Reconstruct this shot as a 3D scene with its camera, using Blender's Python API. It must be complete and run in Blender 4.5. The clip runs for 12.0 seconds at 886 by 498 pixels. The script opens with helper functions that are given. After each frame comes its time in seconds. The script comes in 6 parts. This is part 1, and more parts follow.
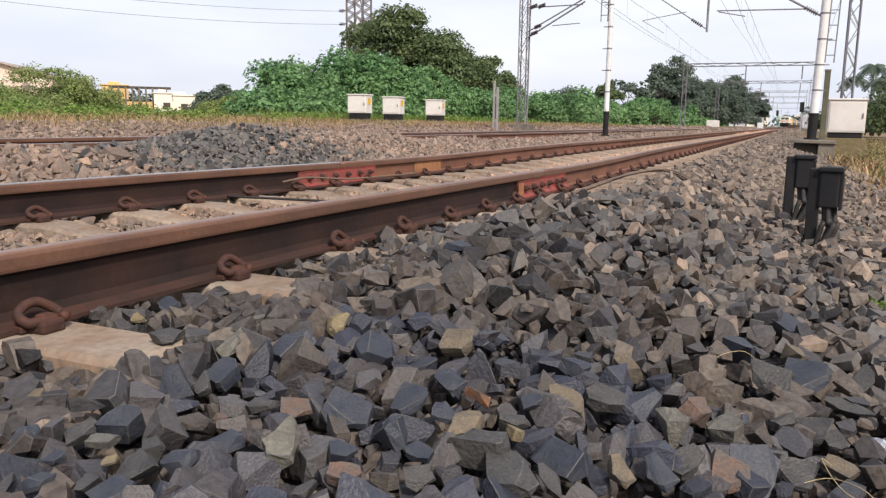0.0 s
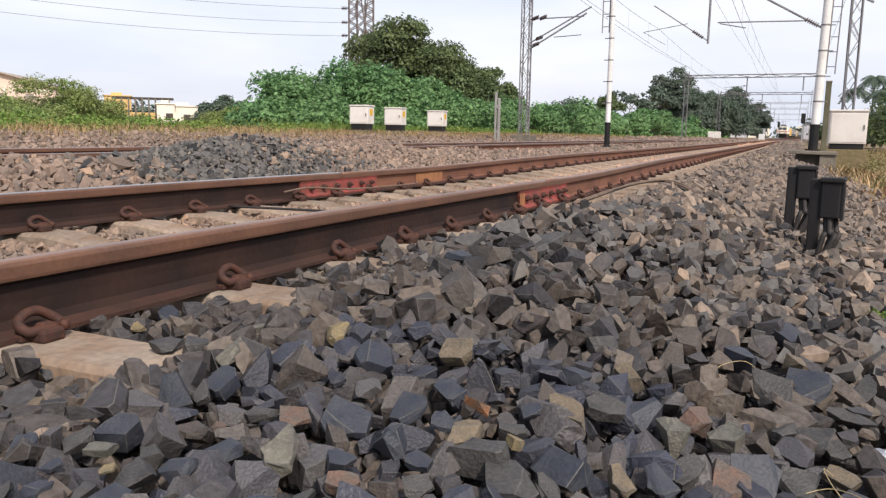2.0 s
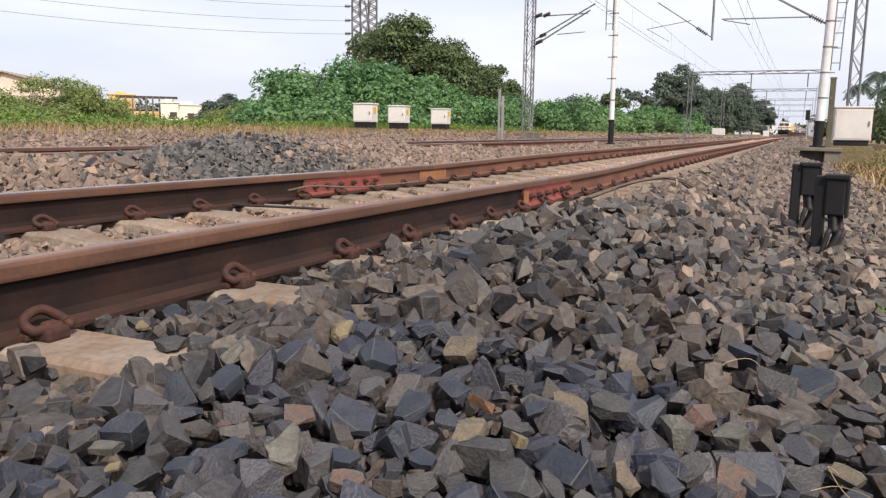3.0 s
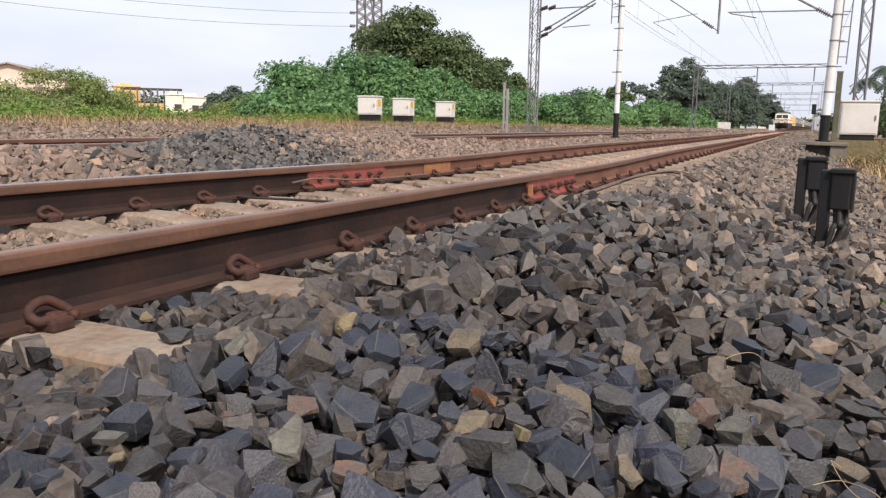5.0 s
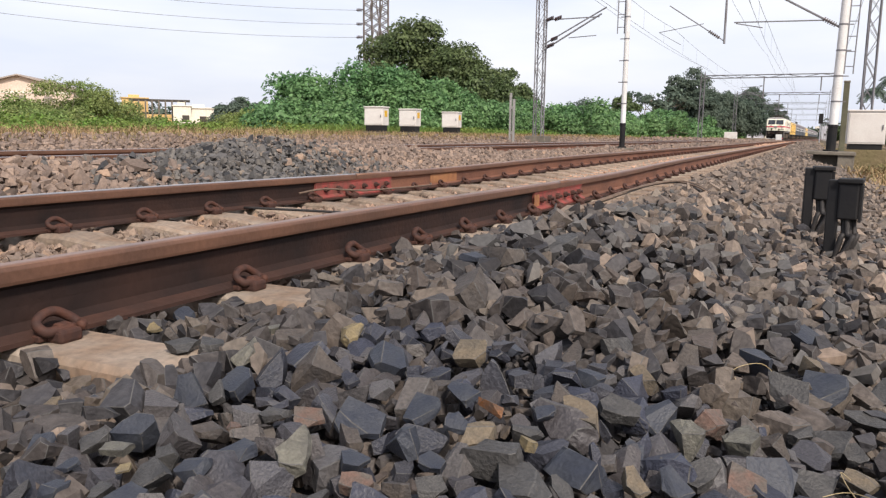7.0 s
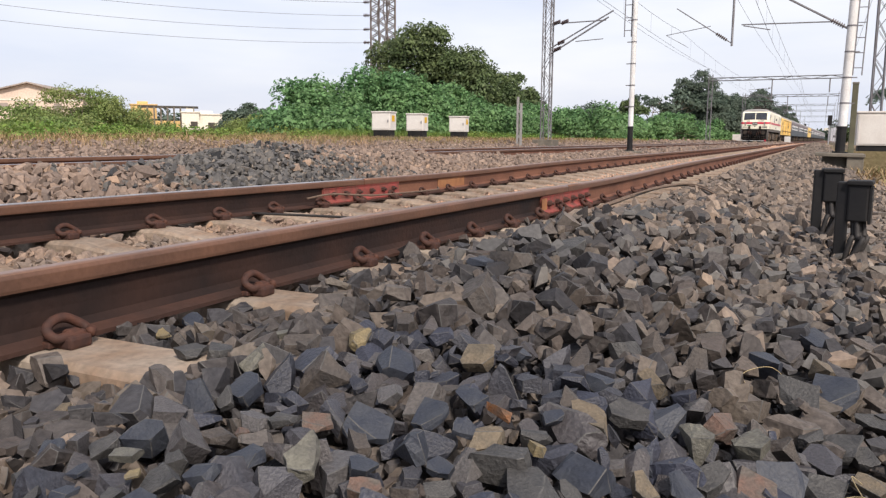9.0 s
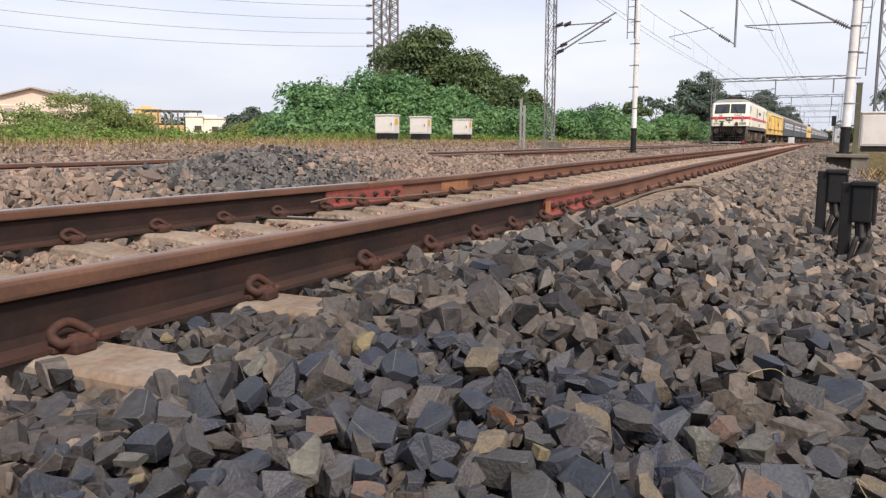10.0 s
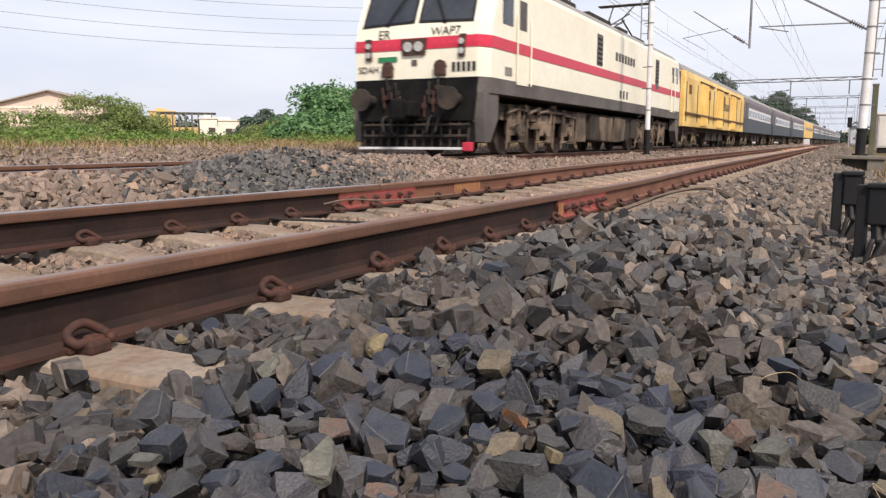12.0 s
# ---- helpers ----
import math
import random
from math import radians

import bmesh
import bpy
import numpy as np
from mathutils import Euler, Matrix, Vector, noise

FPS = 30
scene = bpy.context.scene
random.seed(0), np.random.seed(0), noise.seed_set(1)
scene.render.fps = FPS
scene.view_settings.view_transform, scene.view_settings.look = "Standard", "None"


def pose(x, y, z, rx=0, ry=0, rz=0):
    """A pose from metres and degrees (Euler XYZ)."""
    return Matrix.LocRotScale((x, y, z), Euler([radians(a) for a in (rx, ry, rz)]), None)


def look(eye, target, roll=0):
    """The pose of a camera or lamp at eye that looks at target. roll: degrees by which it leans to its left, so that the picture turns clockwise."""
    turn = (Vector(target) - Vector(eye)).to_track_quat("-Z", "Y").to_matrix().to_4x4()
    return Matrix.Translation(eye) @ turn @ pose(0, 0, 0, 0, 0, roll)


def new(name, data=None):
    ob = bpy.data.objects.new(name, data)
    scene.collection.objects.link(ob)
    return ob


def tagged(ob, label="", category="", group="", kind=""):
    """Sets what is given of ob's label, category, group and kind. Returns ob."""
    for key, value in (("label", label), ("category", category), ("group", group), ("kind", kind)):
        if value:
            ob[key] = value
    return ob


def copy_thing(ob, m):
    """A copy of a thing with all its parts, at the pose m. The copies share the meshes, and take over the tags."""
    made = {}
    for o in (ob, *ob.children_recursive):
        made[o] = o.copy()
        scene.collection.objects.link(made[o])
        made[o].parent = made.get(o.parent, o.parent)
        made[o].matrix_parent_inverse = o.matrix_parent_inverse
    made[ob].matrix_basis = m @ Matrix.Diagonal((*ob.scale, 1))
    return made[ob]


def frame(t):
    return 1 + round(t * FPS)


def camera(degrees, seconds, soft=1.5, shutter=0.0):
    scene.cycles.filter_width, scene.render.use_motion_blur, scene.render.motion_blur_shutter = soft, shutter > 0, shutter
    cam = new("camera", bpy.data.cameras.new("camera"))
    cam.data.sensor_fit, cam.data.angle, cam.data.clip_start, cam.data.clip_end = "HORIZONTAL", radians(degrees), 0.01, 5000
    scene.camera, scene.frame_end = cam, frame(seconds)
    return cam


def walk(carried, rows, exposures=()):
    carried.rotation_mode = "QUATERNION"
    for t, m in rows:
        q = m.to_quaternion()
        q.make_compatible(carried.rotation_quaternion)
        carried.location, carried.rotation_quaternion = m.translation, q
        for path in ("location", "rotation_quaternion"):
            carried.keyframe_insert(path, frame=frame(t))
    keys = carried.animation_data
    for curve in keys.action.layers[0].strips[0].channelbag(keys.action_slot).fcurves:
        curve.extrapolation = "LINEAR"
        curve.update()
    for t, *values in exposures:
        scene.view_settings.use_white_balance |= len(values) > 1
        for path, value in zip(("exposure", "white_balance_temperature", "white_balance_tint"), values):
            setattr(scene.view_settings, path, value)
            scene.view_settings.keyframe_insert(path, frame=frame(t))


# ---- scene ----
cam = camera(59.23, 12.0, soft=1.3, shutter=0.12)
walk(cam, [
    (0.0, pose(1.7395, 0.0000, 0.5070, 80.690, -0.863, 24.040)),
    (0.5, pose(1.7408, 0.0008, 0.5057, 80.920, -0.779, 24.151)),
    (1.0, pose(1.7421, 0.0030, 0.5033, 81.253, -0.669, 24.276)),
    (1.5, pose(1.7424, 0.0022, 0.5037, 81.205, -0.837, 24.405)),
    (2.0, pose(1.7422, 0.0017, 0.5034, 81.474, -0.924, 24.172)),
    (2.5, pose(1.7409, 0.0031, 0.5019, 81.309, -0.899, 24.354)),
    (3.0, pose(1.7428, 0.0009, 0.5043, 81.312, -0.735, 24.433)),
    (5.0, pose(1.7433, 0.0016, 0.5031, 80.806, -0.928, 24.764)),
    (5.5, pose(1.7425, 0.0032, 0.5016, 80.871, -0.996, 24.951)),
    (6.0, pose(1.7432, 0.0023, 0.5028, 80.974, -1.072, 24.942)),
    (6.5, pose(1.7437, 0.0016, 0.5040, 81.383, -0.856, 25.013)),
    (7.0, pose(1.7441, 0.0011, 0.5043, 81.542, -0.798, 25.231)),
    (9.0, pose(1.7456, 0.0011, 0.5052, 81.854, -0.405, 25.771)),
    (9.5, pose(1.7461, 0.0009, 0.5069, 82.011, -0.261, 25.703)),
    (10.0, pose(1.7474, 0.0008, 0.5070, 82.049, -0.091, 26.014)),
    (10.5, pose(1.7467, 0.0011, 0.5061, 82.032, -0.160, 26.079)),
    (11.0, pose(1.7470, 0.0001, 0.5065, 81.870, -0.343, 26.261)),
    (11.5, pose(1.7470, 0.0008, 0.5070, 82.018, -0.193, 26.327)),
    (12.0, pose(1.7476, -0.0005, 0.5079, 82.178, -0.059, 26.940)),
], exposures=((0.0, 0.0), (7.0, 0.0), (9.0, -0.05), (12.0, -0.07)))

# ---- world and sun ----
world = bpy.data.worlds.new("world")
scene.world = world
world.use_nodes = True
wn, wl = world.node_tree.nodes, world.node_tree.links
wn.clear()
sky = wn.new("ShaderNodeTexSky")
sky.sky_type, sky.sun_disc = "NISHITA", False
sky.sun_elevation, sky.sun_rotation = radians(44), radians(134)
sky.air_density, sky.dust_density, sky.ozone_density = 1.0, 4.0, 1.5
veil = wn.new("ShaderNodeMixRGB")
cloud, spread_out, drift = wn.new("ShaderNodeTexNoise"), wn.new("ShaderNodeMapping"), wn.new("ShaderNodeTexCoord")
spread_out.inputs["Scale"].default_value = (1.0, 1.0, 4.5)
cloud.inputs["Scale"].default_value, cloud.inputs["Detail"].default_value = 2.2, 5
bank = wn.new("ShaderNodeValToRGB")
bank.color_ramp.elements[0].position, bank.color_ramp.elements[0].color = 0.36, (8.2, 8.6, 10.0, 1)
bank.color_ramp.elements[1].position, bank.color_ramp.elements[1].color = 0.64, (10.2, 10.2, 10.7, 1)
height, thin = wn.new("ShaderNodeSeparateXYZ"), wn.new("ShaderNodeMapRange")
thin.interpolation_type = "SMOOTHSTEP"
thin.inputs["From Min"].default_value, thin.inputs["From Max"].default_value = 0.1, 0.9
thin.inputs["To Min"].default_value, thin.inputs["To Max"].default_value = 0.76, 0.3
wl.new(drift.outputs["Generated"], height.inputs[0])
wl.new(height.outputs["Z"], thin.inputs["Value"])
wl.new(thin.outputs[0], veil.inputs["Fac"])
wl.new(drift.outputs["Generated"], spread_out.inputs["Vector"])
wl.new(spread_out.outputs[0], cloud.inputs["Vector"])
wl.new(cloud.outputs["Fac"], bank.inputs["Fac"])
wl.new(bank.outputs[0], veil.inputs["Color2"])
bg = wn.new("ShaderNodeBackground")
bg.inputs["Strength"].default_value = 0.12
wout = wn.new("ShaderNodeOutputWorld")
wl.new(sky.outputs[0], veil.inputs["Color1"])
wl.new(veil.outputs[0], bg.inputs["Color"])
wl.new(bg.outputs[0], wout.inputs["Surface"])

sun = new("sun", bpy.data.lights.new("sun", "SUN"))
sun.data.energy, sun.data.angle, sun.data.color = 4.2, radians(6), (1.0, 0.9, 0.8)
# hazy sun behind the camera, to its right
sun.matrix_basis = look((0, 0, 0), (-0.52, 0.5, -0.69))


# ---- materials ----
def shade(name, c1, c2, scale=3.0, rough=0.8, metal=0.0, bump=0.3, fine=60.0, random_from=None, spread=0.0, ramp=None, spec=0.3, through_light=0.0, grainy=0.35):
    """Two-scale noise between two colours, with fine relief; random_from: 'object' or 'island' varies piece by piece."""
    m = bpy.data.materials.new(name)
    m.use_nodes = True
    n, l = m.node_tree.nodes, m.node_tree.links
    b = n["Principled BSDF"]
    b.inputs["Roughness"].default_value, b.inputs["Metallic"].default_value = rough, metal
    b.inputs["Specular IOR Level"].default_value = spec
    co = n.new("ShaderNodeTexCoord")
    big = n.new("ShaderNodeTexNoise")
    big.inputs["Scale"].default_value, big.inputs["Detail"].default_value = scale, 5
    small = n.new("ShaderNodeTexNoise")
    small.inputs["Scale"].default_value, small.inputs["Detail"].default_value = fine, 6
    l.new(co.outputs["Object"], big.inputs["Vector"])
    l.new(co.outputs["Object"], small.inputs["Vector"])
    mix = n.new("ShaderNodeMixRGB")
    mix.inputs["Color1"].default_value, mix.inputs["Color2"].default_value = (*c1, 1), (*c2, 1)
    edge = n.new("ShaderNodeMapRange")
    edge.inputs["From Min"].default_value, edge.inputs["From Max"].default_value = 0.35, 0.65
    l.new(big.outputs["Fac"], edge.inputs["Value"])
    l.new(edge.outputs[0], mix.inputs["Fac"])
    colour = mix.outputs[0]
    if random_from:
        if random_from == "object":
            pick = n.new("ShaderNodeObjectInfo").outputs["Random"]
        else:
            pick = n.new("ShaderNodeNewGeometry").outputs["Random Per Island"]
        if ramp:
            r = n.new("ShaderNodeValToRGB")
            r.color_ramp.interpolation = "LINEAR"
            while len(r.color_ramp.elements) < len(ramp):
                r.color_ramp.elements.new(0.5)
            for e, (p, c) in zip(r.color_ramp.elements, ramp):
                e.position, e.color = p, (*c, 1)
            l.new(pick, r.inputs["Fac"])
            blend = n.new("ShaderNodeMixRGB")
            blend.inputs["Fac"].default_value = spread
            l.new(colour, blend.inputs["Color1"])
            l.new(r.outputs[0], blend.inputs["Color2"])
            colour = blend.outputs[0]
        else:
            hv = n.new("ShaderNodeHueSaturation")
            mr = n.new("ShaderNodeMapRange")
            mr.inputs["To Min"].default_value, mr.inputs["To Max"].default_value = 1 - spread, 1 + spread
            l.new(pick, mr.inputs["Value"])
            l.new(mr.outputs[0], hv.inputs["Value"])
            l.new(colour, hv.inputs["Color"])
            colour = hv.outputs[0]
    grain = n.new("ShaderNodeMixRGB")
    grain.blend_type = "MULTIPLY"
    grain.inputs["Fac"].default_value = grainy
    gr = n.new("ShaderNodeMapRange")
    gr.inputs["From Min"].default_value, gr.inputs["From Max"].default_value = 0.3, 0.7
    gr.inputs["To Min"].default_value, gr.inputs["To Max"].default_value = 0.65, 1.3
    l.new(small.outputs["Fac"], gr.inputs["Value"])
    l.new(colour, grain.inputs["Color1"])
    l.new(gr.outputs[0], grain.inputs["Color2"])
    l.new(grain.outputs[0], b.inputs["Base Color"])
    bp = n.new("ShaderNodeBump")
    bp.inputs["Strength"].default_value, bp.inputs["Distance"].default_value = bump, 0.35 / fine
    l.new(small.outputs["Fac"], bp.inputs["Height"])
    l.new(bp.outputs[0], b.inputs["Normal"])
    if through_light:
        tr, ms = n.new("ShaderNodeBsdfTranslucent"), n.new("ShaderNodeMixShader")
        ms.inputs["Fac"].default_value = through_light
        l.new(grain.outputs[0], tr.inputs["Color"])
        l.new(b.outputs[0], ms.inputs[1])
        l.new(tr.outputs[0], ms.inputs[2])
        l.new(ms.outputs[0], n["Material Output"].inputs["Surface"])
    return m


SLATE = [(0.0, (0.0172, 0.0194, 0.0299)), (0.2, (0.0414, 0.0466, 0.0718)), (0.36, (0.0293, 0.0308, 0.041)), (0.52, (0.0647, 0.0642, 0.0758)), (0.66, (0.0483, 0.0431, 0.0469)), (0.8, (0.0776, 0.0686, 0.0678)), (0.92, (0.0992, 0.0942, 0.0958)), (1.0, (0.1053, 0.0898, 0.0776))]
BROWN = [(0.0, (0.0189, 0.0181, 0.0206)), (0.2, (0.0482, 0.0474, 0.0531)), (0.36, (0.0891, 0.0776, 0.0719)), (0.5, (0.0398, 0.0353, 0.0354)), (0.65, (0.1153, 0.0968, 0.0847)), (0.8, (0.0692, 0.0554, 0.0493)), (0.93, (0.1363, 0.1099, 0.0886)), (1.0, (0.123, 0.1028, 0.0847))]
GREY = [(0.0, (0.0324, 0.0335, 0.0389)), (0.3, (0.1404, 0.1328, 0.1285)), (0.5, (0.0648, 0.0637, 0.0648)), (0.72, (0.1836, 0.1674, 0.1512)), (0.88, (0.0972, 0.0918, 0.0886)), (1.0, (0.2484, 0.1998, 0.1566))]
SHOULDER = [(0.0, (0.0483, 0.0435, 0.0433)), (0.25, (0.1751, 0.145, 0.1215)), (0.45, (0.1027, 0.0906, 0.083)), (0.65, (0.2596, 0.203, 0.1612)), (0.82, (0.1509, 0.1208, 0.1017)), (0.94, (0.3018, 0.2296, 0.173)), (1.0, (0.2646, 0.228, 0.1953))]
DUSTY = [(0.0, (0.066, 0.0594, 0.0572)), (0.3, (0.242, 0.1947, 0.1617)), (0.5, (0.132, 0.1155, 0.1067)), (0.72, (0.33, 0.2508, 0.1958)), (0.88, (0.1815, 0.154, 0.1408)), (1.0, (0.407, 0.2695, 0.1705))]
TAN = [(0.0, (0.0672, 0.056, 0.0515)), (0.3, (0.2464, 0.1848, 0.1501)), (0.5, (0.1344, 0.1086, 0.0974)), (0.75, (0.3248, 0.2408, 0.1882)), (0.9, (0.1736, 0.1288, 0.1053)), (1.0, (0.3696, 0.252, 0.1736))]
